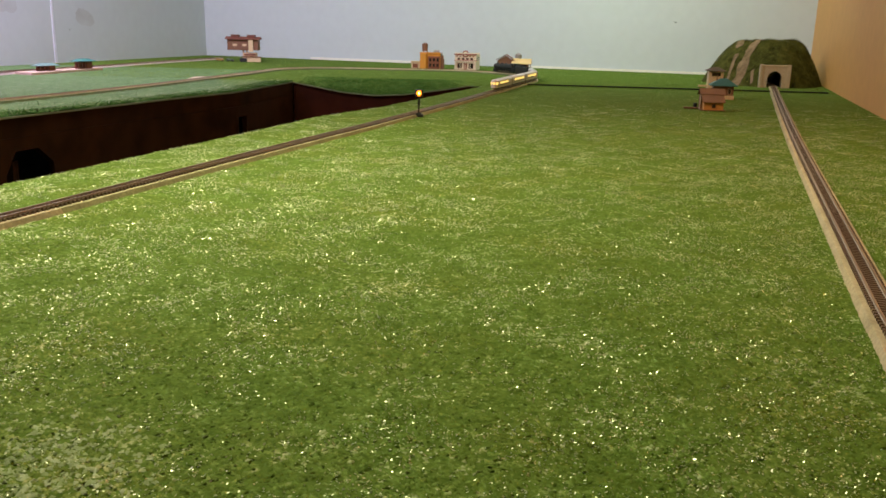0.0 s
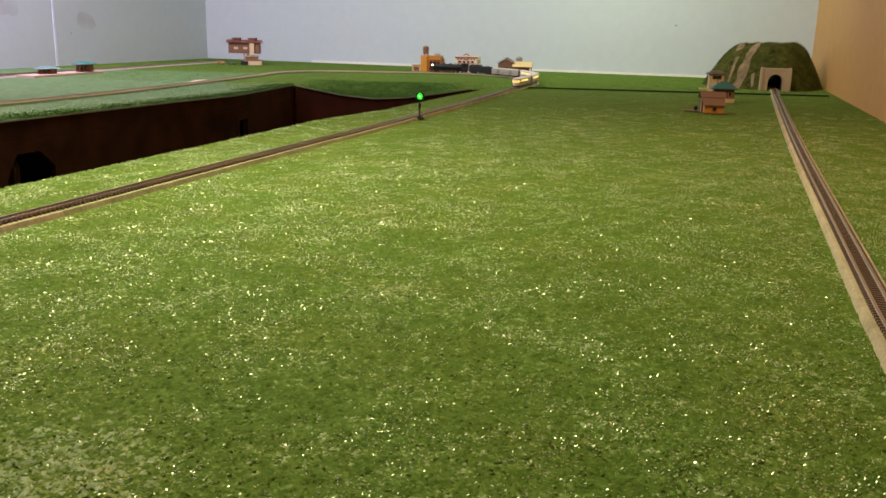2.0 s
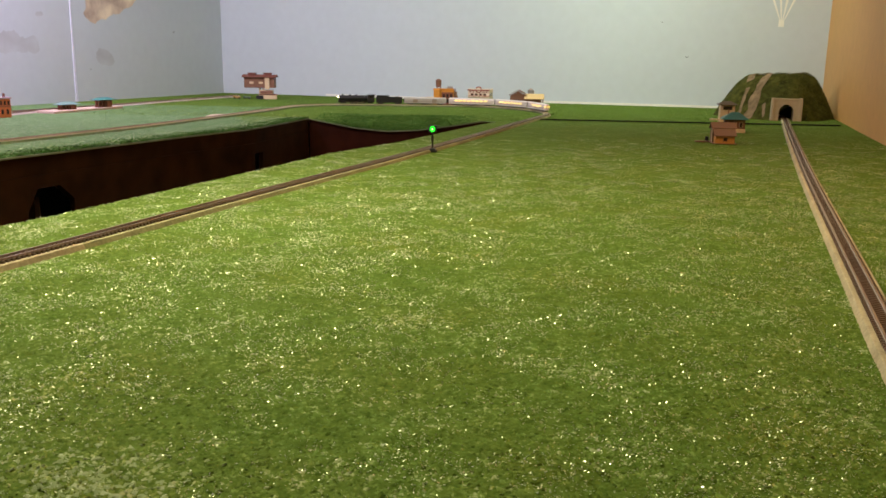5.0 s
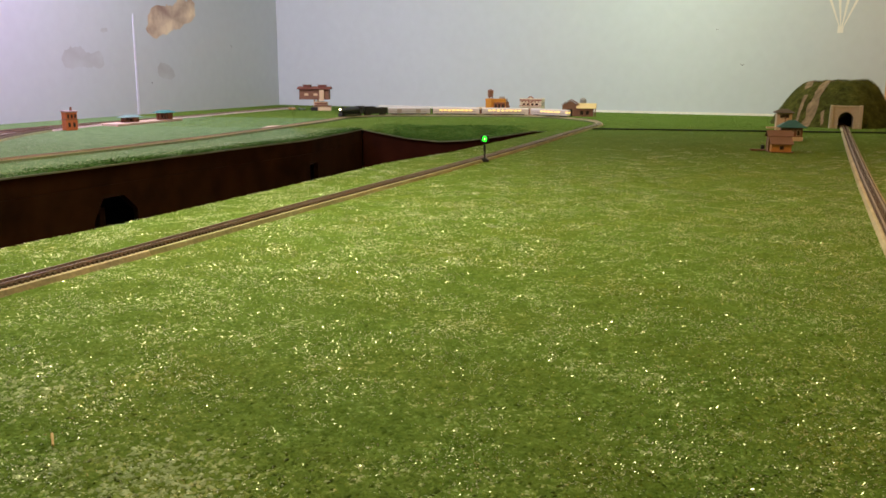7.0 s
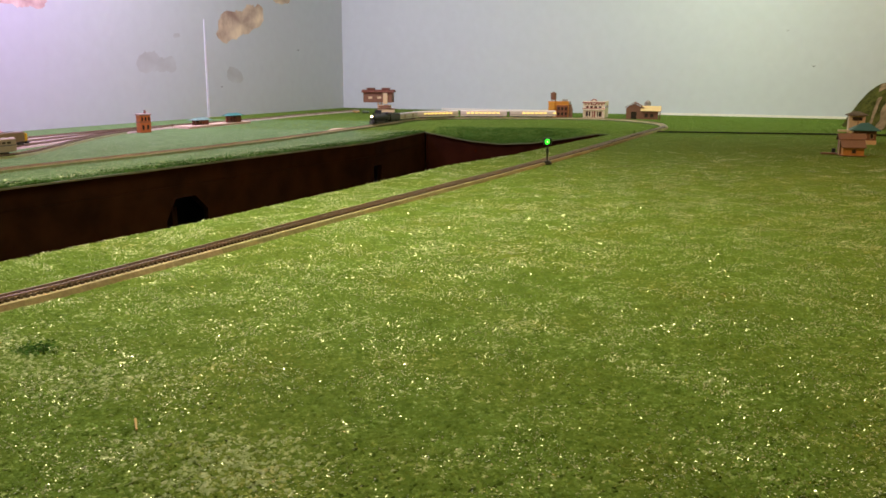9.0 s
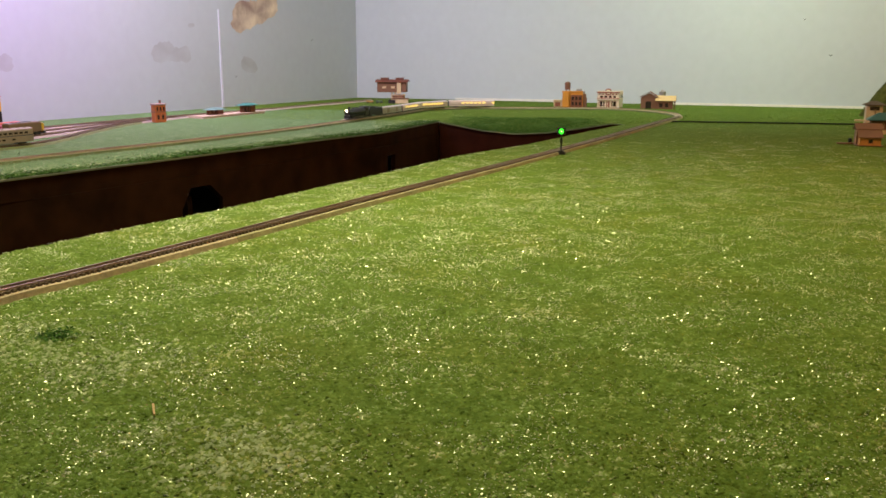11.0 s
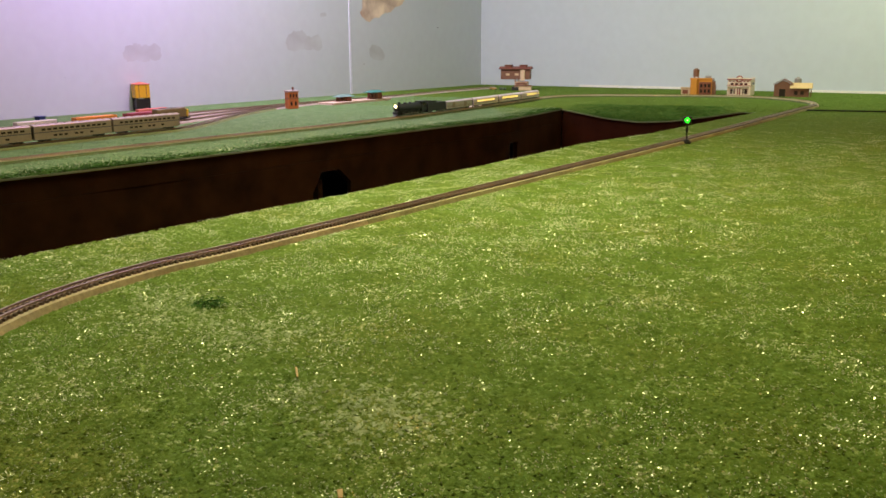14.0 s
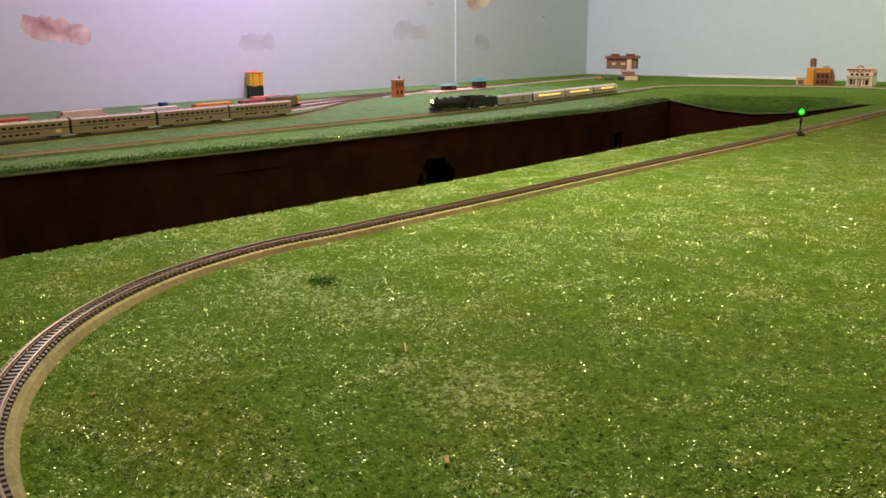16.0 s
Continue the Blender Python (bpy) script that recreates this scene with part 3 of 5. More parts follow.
cloud(2.79, 0.188, 0.20, 0.075, M_CLOUD3, "pink cloud print on the blue wall", 3, -0.12)
cloud(3.414, 0.158, 0.13, 0.058, M_CLOUD, "faint grey cloud print on the blue wall", 5)
cloud(4.132, 0.196, 0.20, 0.085, M_CLOUD, "grey cloud print on the blue wall", 8)
cloud(4.592, 0.150, 0.085, 0.070, M_CLOUD, "small round grey cloud print on the wall", 11)
cloud(4.641, 0.36, 0.34, 0.14, M_CLOUD2, "warm-lit cumulus cloud print on the wall", 14, 0.28)
cloud(3.581, 0.375, 0.20, 0.07, M_CLOUD3, "pink cloud print high on the wall", 17)
cloud(4.925, 0.475, 0.14, 0.05, M_CLOUD2, "small brown cloud print high on the wall", 21)
cloud(4.249, 0.298, 0.03, 0.018, M_CLOUD, "tiny grey cloud print on the wall", 23)

# a pale upright line on the west wall, narrower towards the top
bm = bmesh.new()
slab(bm, [(-0.0065, -0.001), (0.0065, -0.001), (0.0065, 0.001), (-0.0065, 0.001)], -0.2, 0.165)
for v in bm.verts:
    v.co.x *= 0.45 if v.co.z > 0 else 1.0
ob = part("pale_wall_line", bm, mat("pale_line_paint", (0.72, 0.74, 0.86), 0.6))
ob.matrix_basis = on_wall(W0, W1, 4.406, 0.2, 0.0012)
tagged(ob, "pale vertical line on the wall", "seam", kind="structure")


def bird(a, b, u, z, w):
    bm = bmesh.new()
    for k in (-1, 1):
        v = [bm.verts.new(c) for c in ((0, 0, 0), (k * w * 0.5, 0, w * 0.32), (k * w * 0.55, 0, w * 0.2), (0, 0, -w * 0.28))]
        bm.faces.new(v if k > 0 else v[::-1])
    ob = part("bird_print", bm, mat("bird_print", (0.10, 0.12, 0.13), 0.8))
    ob.matrix_basis = on_wall(a, b, u, z)
    return tagged(ob, "tiny dark bird print on the wall", "wall sticker", "birds on the wall")


for a, b, u, z, w in ((N0, N1, 2.130, 0.196, 0.012), (W0, W1, 5.052, 0.267, 0.014), (W0, W1, 4.495, 0.115, 0.01), (N0, N1, 2.027, 0.33, 0.008), (W0, W1, 3.15, 0.10, 0.004)):
    bird(a, b, u, z, w)

# hot-air balloon sticker, only its lower part shows
balloon = tagged(new("balloon_print"), "white hot-air balloon print on the wall", "wall sticker")
balloon.matrix_basis = on_wall(N0, N1, 2.467, 0.335)
bm = bmesh.new()
box(bm, -0.010, 0.010, -0.001, 0.001, -0.022, 0.004)
part("basket", bm, M_WHITE, balloon, "cream basket")
for k in (-1.6, -0.5, 0.5, 1.6):
    bm = bmesh.new()
    v = [bm.verts.new(c) for c in ((0.005 * k, 0, 0.004), (0.005 * k + 0.004, 0, 0.004), (0.030 * k + 0.008, 0, 0.105), (0.030 * k - 0.002, 0, 0.105))]
    bm.faces.new(v)
    part("rope", bm, M_WHITE, balloon)
bm = bmesh.new()
v = [bm.verts.new((0.075 * math.cos(a), 0, 0.19 + (0.09 if math.sin(a) > 0 else 0.086) * math.sin(a))) for a in np.linspace(0, 2 * math.pi, 32, endpoint=False)]
bm.faces.new(v)
part("envelope", bm, M_WHITE, balloon, "cream balloon envelope")


# ---------------------------------------------------------------- building helpers
def boxes(name, material, parent, *bs, label="", bev=0.0):
    bm = bmesh.new()
    for b in bs:
        box(bm, *b, bev=bev)
    return part(name, bm, material, parent, label)


def gable(name, material, parent, x0, x1, y0, y1, z0, rise, along="x", over=0.002, thick=0.0015, label=""):
    """A pitched roof of two slopes with thickness; along: the ridge's axis."""
    bm = bmesh.new()
    x0, x1, y0, y1 = x0 - over, x1 + over, y0 - over, y1 + over
    if along == "x":
        ym = (y0 + y1) / 2
        prof = [(y0, z0), (ym, z0 + rise), (y1, z0), (y1, z0 + thick), (ym, z0 + rise + thick), (y0, z0 + thick)]
        a = [bm.verts.new((x0, p, q)) for p, q in prof]
        b = [bm.verts.new((x1, p, q)) for p, q in prof]
    else:
        xm = (x0 + x1) / 2
        prof = [(x0, z0), (xm, z0 + rise), (x1, z0), (x1, z0 + thick), (xm, z0 + rise + thick), (x0, z0 + thick)]
        a = [bm.verts.new((p, y0, q)) for p, q in prof]
        b = [bm.verts.new((p, y1, q)) for p, q in prof]
    n = len(a)
    for i in range(n):
        bm.faces.new((a[i], a[(i + 1) % n], b[(i + 1) % n], b[i]))
    for r in (a, b):
        bm.faces.new((r[0], r[1], r[4], r[5]))
        bm.faces.new((r[1], r[2], r[3], r[4]))
    bmesh.ops.recalc_face_normals(bm, faces=bm.faces)
    return part(name, bm, material, parent, label)


def gable_end(bm, x0, x1, y, z, rise, t=0.001):
    a = [bm.verts.new(c) for c in ((x0, y - t, z), (x1, y - t, z), ((x0 + x1) / 2, y - t, z + rise))]
    b = [bm.verts.new((v.co.x, y + t, v.co.z)) for v in a]
    bm.faces.new(a)
    bm.faces.new(b[::-1])
    for i in range(3):
        bm.faces.new((a[i], b[i], b[(i + 1) % 3], a[(i + 1) % 3]))


def hip(name, material, parent, x0, x1, y0, y1, z0, rise, flat=0.3, over=0.004, label=""):
    bm = bmesh.new()
    x0, x1, y0, y1 = x0 - over, x1 + over, y0 - over, y1 + over
    ix, iy = (x1 - x0) * (1 - flat) / 2, (y1 - y0) * (1 - flat * 0.3) / 2
    lo = [bm.verts.new(c) for c in ((x0, y0, z0), (x1, y0, z0), (x1, y1, z0), (x0, y1, z0))]
    md = [bm.verts.new((v.co.x, v.co.y, z0 + 0.0012)) for v in lo]
    hi = [bm.verts.new(c) for c in ((x0 + ix, y0 + iy, z0 + rise), (x1 - ix, y0 + iy, z0 + rise), (x1 - ix, y1 - iy, z0 + rise), (x0 + ix, y1 - iy, z0 + rise))]
    bm.faces.new(lo[::-1])
    bm.faces.new(hi)
    for r, s_ in ((lo, md), (md, hi)):
        for i in range(4):
            bm.faces.new((r[i], r[(i + 1) % 4], s_[(i + 1) % 4], s_[i]))
    return part(name, bm, material, parent, label)


def cyl(bm, x, y, z0, z1, r, r2=None, n=20):
    bmesh.ops.create_cone(bm, cap_ends=True, segments=n, radius1=r, radius2=r if r2 is None else r2, depth=z1 - z0, matrix=Matrix.Translation((x, y, (z0 + z1) / 2)))


def window(parent, x0, x1, y, z0, z1, glass, frame_mat=None, name="window"):
    w = boxes(name, glass, parent, (x0, x1, y - 0.0004, y + 0.0012, z0, z1))
    if frame_mat:
        t = 0.0007
        boxes("frame", frame_mat, w, (x0 - t, x0, y - 0.0012, y + 0.001, z0 - t, z1 + t), (x1, x1 + t, y - 0.0012, y + 0.001, z0 - t, z1 + t), (x0, x1, y - 0.0012, y + 0.001, z1, z1 + t), (x0, x1, y - 0.0012, y + 0.001, z0 - t, z0))
    return w


M_GLASS = mat("dark_window_glass", (0.03, 0.022, 0.018), 0.15, 0, 0.2)
M_BROWN = mat("brown_plastic_boards", (0.19, 0.085, 0.045), 0.6, 0, 0.2, 300, 0.2, 700)
M_ROOFBR = mat("dark_red_shingles", (0.16, 0.05, 0.03), 0.7, 0, 0.25, 400, 0.3, 900)
M_CREAM = mat("cream_plastic", (0.62, 0.46, 0.28), 0.55, 0, 0.1, 200)
M_ORANGE = mat("orange_plastic", (0.60, 0.25, 0.03), 0.5, 0, 0.1, 200)
M_BRICK = mat("red_brick_plastic", (0.20, 0.065, 0.03), 0.7, 0, 0.3, 600, 0.3, 900)
M_HOTEL = mat("ivory_plastic", (0.72, 0.62, 0.46), 0.5, 0, 0.06, 200)
M_RED = mat("dull_red_trim", (0.30, 0.07, 0.05), 0.6, 0, 0.15, 300)
M_YROOF = mat("straw_coloured_roof", (0.62, 0.45, 0.20), 0.7, 0, 0.15, 400, 0.2, 900)
M_SHEDROOF = mat("weathered_brown_shingles", (0.17, 0.095, 0.055), 0.75, 0, 0.2, 400, 0.2, 900)
M_ROOFDK = mat("dark_olive_shingles", (0.085, 0.055, 0.030), 0.75, 0, 0.2, 400, 0.2, 900)
M_TEAL = mat("teal_roof_plastic", (0.02, 0.095, 0.080), 0.5, 0, 0.15, 300)
M_TEAL2 = mat("pale_teal_roof", (0.05, 0.20, 0.18), 0.5, 0, 0.15, 300)
M_BLACK = mat("black_plastic", (0.012, 0.012, 0.012), 0.45, 0, 0.2, 300)
M_GREY = mat("grey_plastic", (0.28, 0.26, 0.24), 0.6, 0, 0.15, 300)
M_STONE = mat("tan_cast_stone", (0.46, 0.37, 0.24), 0.8, 0, 0.15, 250, 0.4, 500)
M_YELLOW = mat("yellow_plastic", (0.72, 0.42, 0.02), 0.45, 0, 0.08, 200)
M_PINKROOF = mat("salmon_roof_plastic", (0.62, 0.16, 0.10), 0.5, 0, 0.1, 200)


# ---------------------------------------------------------------- coaling tower
def coaling_tower():
    r = tagged(new("coaling_tower"), "brown elevated coaling tower on a cream base", "model building")
    boxes("bin_house", M_BROWN, r, (-0.062, 0.062, -0.026, 0.026, 0.046, 0.088), bev=0.001, label="brown boarded bin house")
    gable("roof", M_ROOFBR, r, -0.066, 0.066, -0.030, 0.030, 0.088, 0.010, over=0.004, label="dark red shingled roof")
    for x in (-0.032, 0.032):
        m = boxes("monitor", M_ROOFBR, r, (x - 0.015, x + 0.015, -0.018, 0.018, 0.093, 0.104), bev=0.001)
        boxes("ridge_cap", M_ROOFBR, m, (x - 0.017, x + 0.017, -0.020, 0.020, 0.104, 0.1065))
    for x in (-0.040, -0.002):
        window(r, x, x + 0.017, -0.0262, 0.062, 0.071, M_CREAM, M_BROWN, "shutter")
    for x in (-0.004, 0.010):
        boxes("leg", M_CREAM, r, (x, x + 0.006, -0.012, -0.004, 0.012, 0.047))
    boxes("chute", M_CREAM, r, (0.024, 0.042, -0.0335, -0.0265, 0.04, 0.086), label="cream hoist housing")
    boxes("lower_house", M_CREAM, r, (0.0, 0.052, -0.026, 0.02, 0.0, 0.036), (0.0, 0.072, -0.042, -0.02, 0.0, 0.019), bev=0.001, label="cream lower house")
    boxes("lower_roof", M_BROWN, r, (0.004, 0.054, -0.030, -0.026, 0.026, 0.033), (-0.002, 0.074, -0.045, -0.02, 0.019, 0.022))
    boxes("coal_bay", M_BLACK, r, (-0.010, 0.018, -0.048, -0.030, 0, 0.015))
    r.matrix_basis = pose(-0.835, 3.55, 0, 0, 0, 4)


coaling_tower()


def small_truck(at, rz, colour, label):
    r = tagged(new("toy_truck"), label, "model truck")
    boxes("body", mat("truck_paint", colour, 0.4), r, (-0.008, 0.012, -0.006, 0.006, 0.003, 0.010), bev=0.0008)
    c = boxes("cab", mat("truck_paint", colour, 0.4), r, (-0.017, -0.008, -0.0055, 0.0055, 0.003, 0.0125), bev=0.001)
    boxes("windscreen", M_GLASS, c, (-0.0173, -0.0168, -0.0045, 0.0045, 0.008, 0.0115))
    for x in (-0.012, 0.007):
        for y in (-0.006, 0.006):
            bm = bmesh.new()
            bmesh.ops.create_cone(bm, cap_ends=True, segments=12, radius1=0.003, radius2=0.003, depth=0.002, matrix=Matrix.Translation((x, y, 0.003)) @ Matrix.Rotation(math.pi / 2, 4, "X"))
            part("wheel", bm, M_BLACK, r)
    r.matrix_basis = pose(*at, 0, 0, rz)


small_truck((-0.925, 3.52, 0), 20, (0.45, 0.26, 0.08), "small tan truck beside the coaling tower")
small_truck((-0.885, 3.53, 0), -10, (0.10, 0.14, 0.08), "small dark green truck beside the coaling tower")


# ---------------------------------------------------------------- orange factory
def factory():
    r = tagged(new("factory"), "orange and brick factory with a roof tank", "model building")
    boxes("main_wall", M_ORANGE, r, (-0.026, 0.052, -0.028, 0.035, 0, 0.058), (-0.026, -0.002, -0.036, -0.028, 0, 0.058), bev=0.0008, label="orange painted wall")
    boxes("parapet", M_ORANGE, r, (-0.028, 0.052, -0.030, -0.028, 0.056, 0.062), bev=0.0005)
    boxes("brick_front", M_BRICK, r, (0.006, 0.050, -0.0335, -0.028, 0, 0.047), label="red brick front")
    for x in (0.010, 0.024, 0.038):
        for z in (0.008, 0.028):
            window(r, x, x + 0.008, -0.034, z, z + 0.012, M_GLASS, M_BRICK)
    boxes("annex", M_CREAM, r, (-0.060, -0.026, -0.030, 0.01, 0, 0.024), bev=0.0006, label="low cream annex")
    boxes("annex_roof", M_CREAM, r, (-0.062, -0.025, -0.033, 0.012, 0.024, 0.027))
    window(r, -0.054, -0.034, -0.0305, 0.003, 0.018, M_BRICK, M_CREAM, "garage_door")
    tank = new("roof_tank")
    tank.parent = r
    bm = bmesh.new()
    cyl(bm, -0.010, 0.0, 0.066, 0.092, 0.0105, 0.0115, 18)
    cyl(bm, -0.010, 0.0, 0.092, 0.097, 0.0125, 0.003, 18)
    part("tank", bm, M_BROWN, tank, "brown wooden water tank")
    boxes("tank_stand", M_BROWN, tank, (-0.016, -0.013, -0.008, -0.005, 0.058, 0.066), (-0.003, 0.0, -0.008, -0.005, 0.058, 0.066), (-0.016, -0.013, 0.005, 0.008, 0.058, 0.066), (-0.003, 0.0, 0.005, 0.008, 0.058, 0.066))
    for k, (x, z) in enumerate(((0.036, 0.058), (0.048, 0.05))):
        bm = bmesh.new()
        bmesh.ops.create_cone(bm, cap_ends=True, segments=14, radius1=0.006, radius2=0.006, depth=0.022, matrix=Matrix.Translation((x, -0.004, z + 0.006)) @ Matrix.Rotation(math.pi / 2, 4, "Y"))
        part("duct", bm, M_GREY, r, "grey-brown roof duct")
    boxes("side_stair", M_BROWN, r, (0.052, 0.064, -0.026, -0.010, 0, 0.05), (0.054, 0.066, -0.008, 0.008, 0, 0.036))
    r.matrix_basis = pose(-0.079, 3.365, 0, 0, 0, -3)


factory()


# ---------------------------------------------------------------- hotel
def hotel():
    r = tagged(new("hotel"), "ivory two-storey hotel with a red cornice and arched sign", "model building")
    w = 0.042
    boxes("wall", M_HOTEL, r, (-w, w, -0.02, 0.06, 0, 0.058), bev=0.0006, label="ivory painted wall")
    boxes("cornice", M_RED, r, (-w - 0.002, w + 0.002, -0.023, -0.02, 0.056, 0.060), (-w - 0.002, w + 0.002, -0.0225, -0.018, 0.0345, 0.0365), label="dull red cornice")
    boxes("parapet", M_HOTEL, r, (-w, w, -0.0215, -0.017, 0.0605, 0.064))
    bm = bmesh.new()
    cyl(bm, 0, 0, -0.0015, 0.0015, 0.0125, n=28)
    bmesh.ops.rotate(bm, verts=bm.verts, matrix=Matrix.Rotation(math.pi / 2, 3, "X"))
    bmesh.ops.translate(bm, verts=bm.verts, vec=(0, -0.0195, 0.060))
    arch_ = part("arch", bm, M_RED, r, "red arched sign board")
    bm = bmesh.new()
    cyl(bm, 0, 0, -0.0008, 0.0008, 0.0085, n=28)
    bmesh.ops.rotate(bm, verts=bm.verts, matrix=Matrix.Rotation(math.pi / 2, 3, "X"))
    bmesh.ops.translate(bm, verts=bm.verts, vec=(0, -0.0218, 0.060))
    part("sign_panel", bm, M_HOTEL, arch_)
    for i in range(6):
        x = -0.036 + i * 0.0128
        window(r, x, x + 0.0058, -0.0202, 0.049, 0.053, M_RED, None, "cornice_panel")
    for i in range(4):
        x = -0.030 + i * 0.0165
        window(r, x, x + 0.009, -0.0203, 0.0385, 0.0445, M_GLASS, M_RED)
    for i in range(5):
        x = -0.040 + i * 0.0195
        boxes("column", M_HOTEL, r, (x, x + 0.0022, -0.026, -0.0238, 0, 0.032))
    boxes("porch_roof", M_HOTEL, r, (-w, w, -0.0275, -0.0235, 0.031, 0.0345), bev=0.0004)
    for x in (-0.030, 0.014):
        window(r, x, x + 0.016, -0.0203, 0.006, 0.024, M_GLASS, M_RED, "shop_window")
    window(r, -0.006, 0.006, -0.0203, 0.001, 0.026, M_RED, M_HOTEL, "door")
    for k in range(4):
        y = -0.010 + k * 0.018
        boxes("side_window", M_GLASS, r, (w - 0.0006, w + 0.0004, y, y + 0.008, 0.036, 0.048))
        boxes("merlon", M_HOTEL, r, (w - 0.003, w + 0.001, y, y + 0.009, 0.058, 0.064))
    boxes("boardwalk", M_STONE, r, (-w - 0.003, w + 0.003, -0.033, -0.0275, 0, 0.002))
    r.matrix_basis = pose(0.072, 3.335, 0, 0, 0, -12)


hotel()


# ---------------------------------------------------------------- depot
def depot():
    r = tagged(new("depot"), "brown freight depot with a straw-coloured side roof", "model building")
    bm = bmesh.new()
    box(bm, -0.056, -0.004, -0.02, 0.03, 0, 0.034)
    gable_end(bm, -0.056, -0.004, -0.0195, 0.034, 0.013)
    part("gabled_hall", bm, M_BROWN, r, "brown boarded hall")
    gable("hall_roof", M_ROOFBR, r, -0.056, -0.004, -0.02, 0.03, 0.034, 0.015, along="y", over=0.004)
    window(r, -0.040, -0.022, -0.0206, 0.0, 0.022, M_GLASS, M_BROWN, "hall_door")
    boxes("freight_wing", M_BROWN, r, (-0.004, 0.046, -0.026, 0.012, 0, 0.024), label="low brown wing")
    gable("wing_roof", M_YROOF, r, -0.006, 0.052, -0.030, 0.016, 0.024, 0.014, over=0.003, label="straw-coloured roof")
    bm = bmesh.new()
    gable_end(bm, -0.030, 0.016, 0.0, 0.024, 0.013)
    bmesh.ops.rotate(bm, verts=bm.verts, matrix=Matrix.Rotation(math.pi / 2, 3, "Z"))
    bmesh.ops.translate(bm, verts=bm.verts, vec=(0.047, 0.0, 0))
    part("wing_gable", bm, M_ROOFBR, r)
    for x in (0.004, 0.022):
        window(r, x, x + 0.010, -0.0265, 0.006, 0.017, M_GLASS, M_BROWN)
    boxes("post", M_ROOFBR, r, (0.051, 0.0525, -0.028, -0.0265, 0, 0.025), (0.051, 0.0525, 0.012, 0.0135, 0, 0.025))
    r.matrix_basis = pose(0.254, 3.275, 0, 0, 0, -8)
    r.scale = (1.15, 1.15, 1.25)
    t = tagged(new("water_tank"), "small brown round water tank behind the depot", "model tank")
    bm = bmesh.new()
    cyl(bm, 0, 0, 0.040, 0.060, 0.0125, 0.0125, 20)
    cyl(bm, 0, 0, 0.060, 0.068, 0.0135, 0.003, 20)
    part("tank", bm, M_GREY, t)
    for x in (-0.008, 0.008):
        for y in (-0.008, 0.008):
            boxes("leg", M_BROWN, t, (x - 0.0012, x + 0.0012, y - 0.0012, y + 0.0012, 0, 0.041))
    t.matrix_basis = pose(0.272, 3.345, 0)


depot()


# ---------------------------------------------------------------- lawn houses
def shed():
    r = tagged(new("section_house"), "orange-brown section house with a stepped brown roof", "model building")
    m = mat("orange_brown_boards", (0.46, 0.21, 0.045), 0.6, 0, 0.15, 300, 0.2, 800)
    boxes("front_wall", m, r, (-0.020, 0.020, -0.022, 0.0, 0.001, 0.0195), bev=0.0004, label="orange-brown boarded wall")
    boxes("rear_wall", M_BROWN, r, (-0.023, 0.023, 0.0, 0.026, 0.001, 0.034), bev=0.0004, label="brown boarded rear wall")
    for name, y0, z0, y1, z1, w in (("front_roof", -0.026, 0.0185, 0.001, 0.036, 0.0235), ("rear_roof", -0.004, 0.035, 0.013, 0.048, 0.0265), ("rear_roof", 0.030, 0.033, 0.012, 0.048, 0.0265)):
        bm = bmesh.new()
        v = [bm.verts.new((sx * w, yy, zz + dz)) for dz in (0, 0.0016) for sx, yy, zz in ((-1, y0, z0), (1, y0, z0), (1, y1, z1), (-1, y1, z1))]
        for f in ((0, 1, 2, 3), (4, 5, 6, 7), (0, 1, 5, 4), (1, 2, 6, 5), (2, 3, 7, 6), (3, 0, 4, 7)):
            bm.faces.new([v[k] for k in f])
        bmesh.ops.recalc_face_normals(bm, faces=bm.faces)
        part(name, bm, M_SHEDROOF, r, "brown shingled roof slope")
    window(r, -0.003, 0.004, -0.0225, 0.007, 0.0145, M_GLASS, M_BROWN)
    boxes("corner_board", M_CREAM, r, (-0.0245, -0.0232, -0.001, 0.002, 0.001, 0.034))
    boxes("plinth", M_BROWN, r, (-0.025, 0.025, -0.024, 0.028, 0, 0.0015))
    r.matrix_basis = pose(0.570, 1.842, 0.0015, 0, 0, -6)
    r.scale = (1, 1, 0.9)
    b = tagged(new("boardwalk"), "dark wooden boardwalk beside the section house", "boardwalk")
    for k in range(5):
        boxes("plank", M_BROWN, b, (-0.030, 0.012, -0.008 + k * 0.0034, -0.0052 + k * 0.0034, 0.0, 0.0022))
    b.matrix_basis = pose(0.548, 1.868, 0.0015, 0, 0, -4)
    q = tagged(new("barrel"), "small black barrel beside the section house", "barrel")
    bm = bmesh.new()
    cyl(bm, 0, 0, 0, 0.005, 0.0036, 0.0042, 14)
    cyl(bm, 0, 0, 0.005, 0.010, 0.0042, 0.0036, 14)
    part("body", bm, M_BLACK, q)
    q.matrix_basis = pose(0.547, 1.885, 0.002)



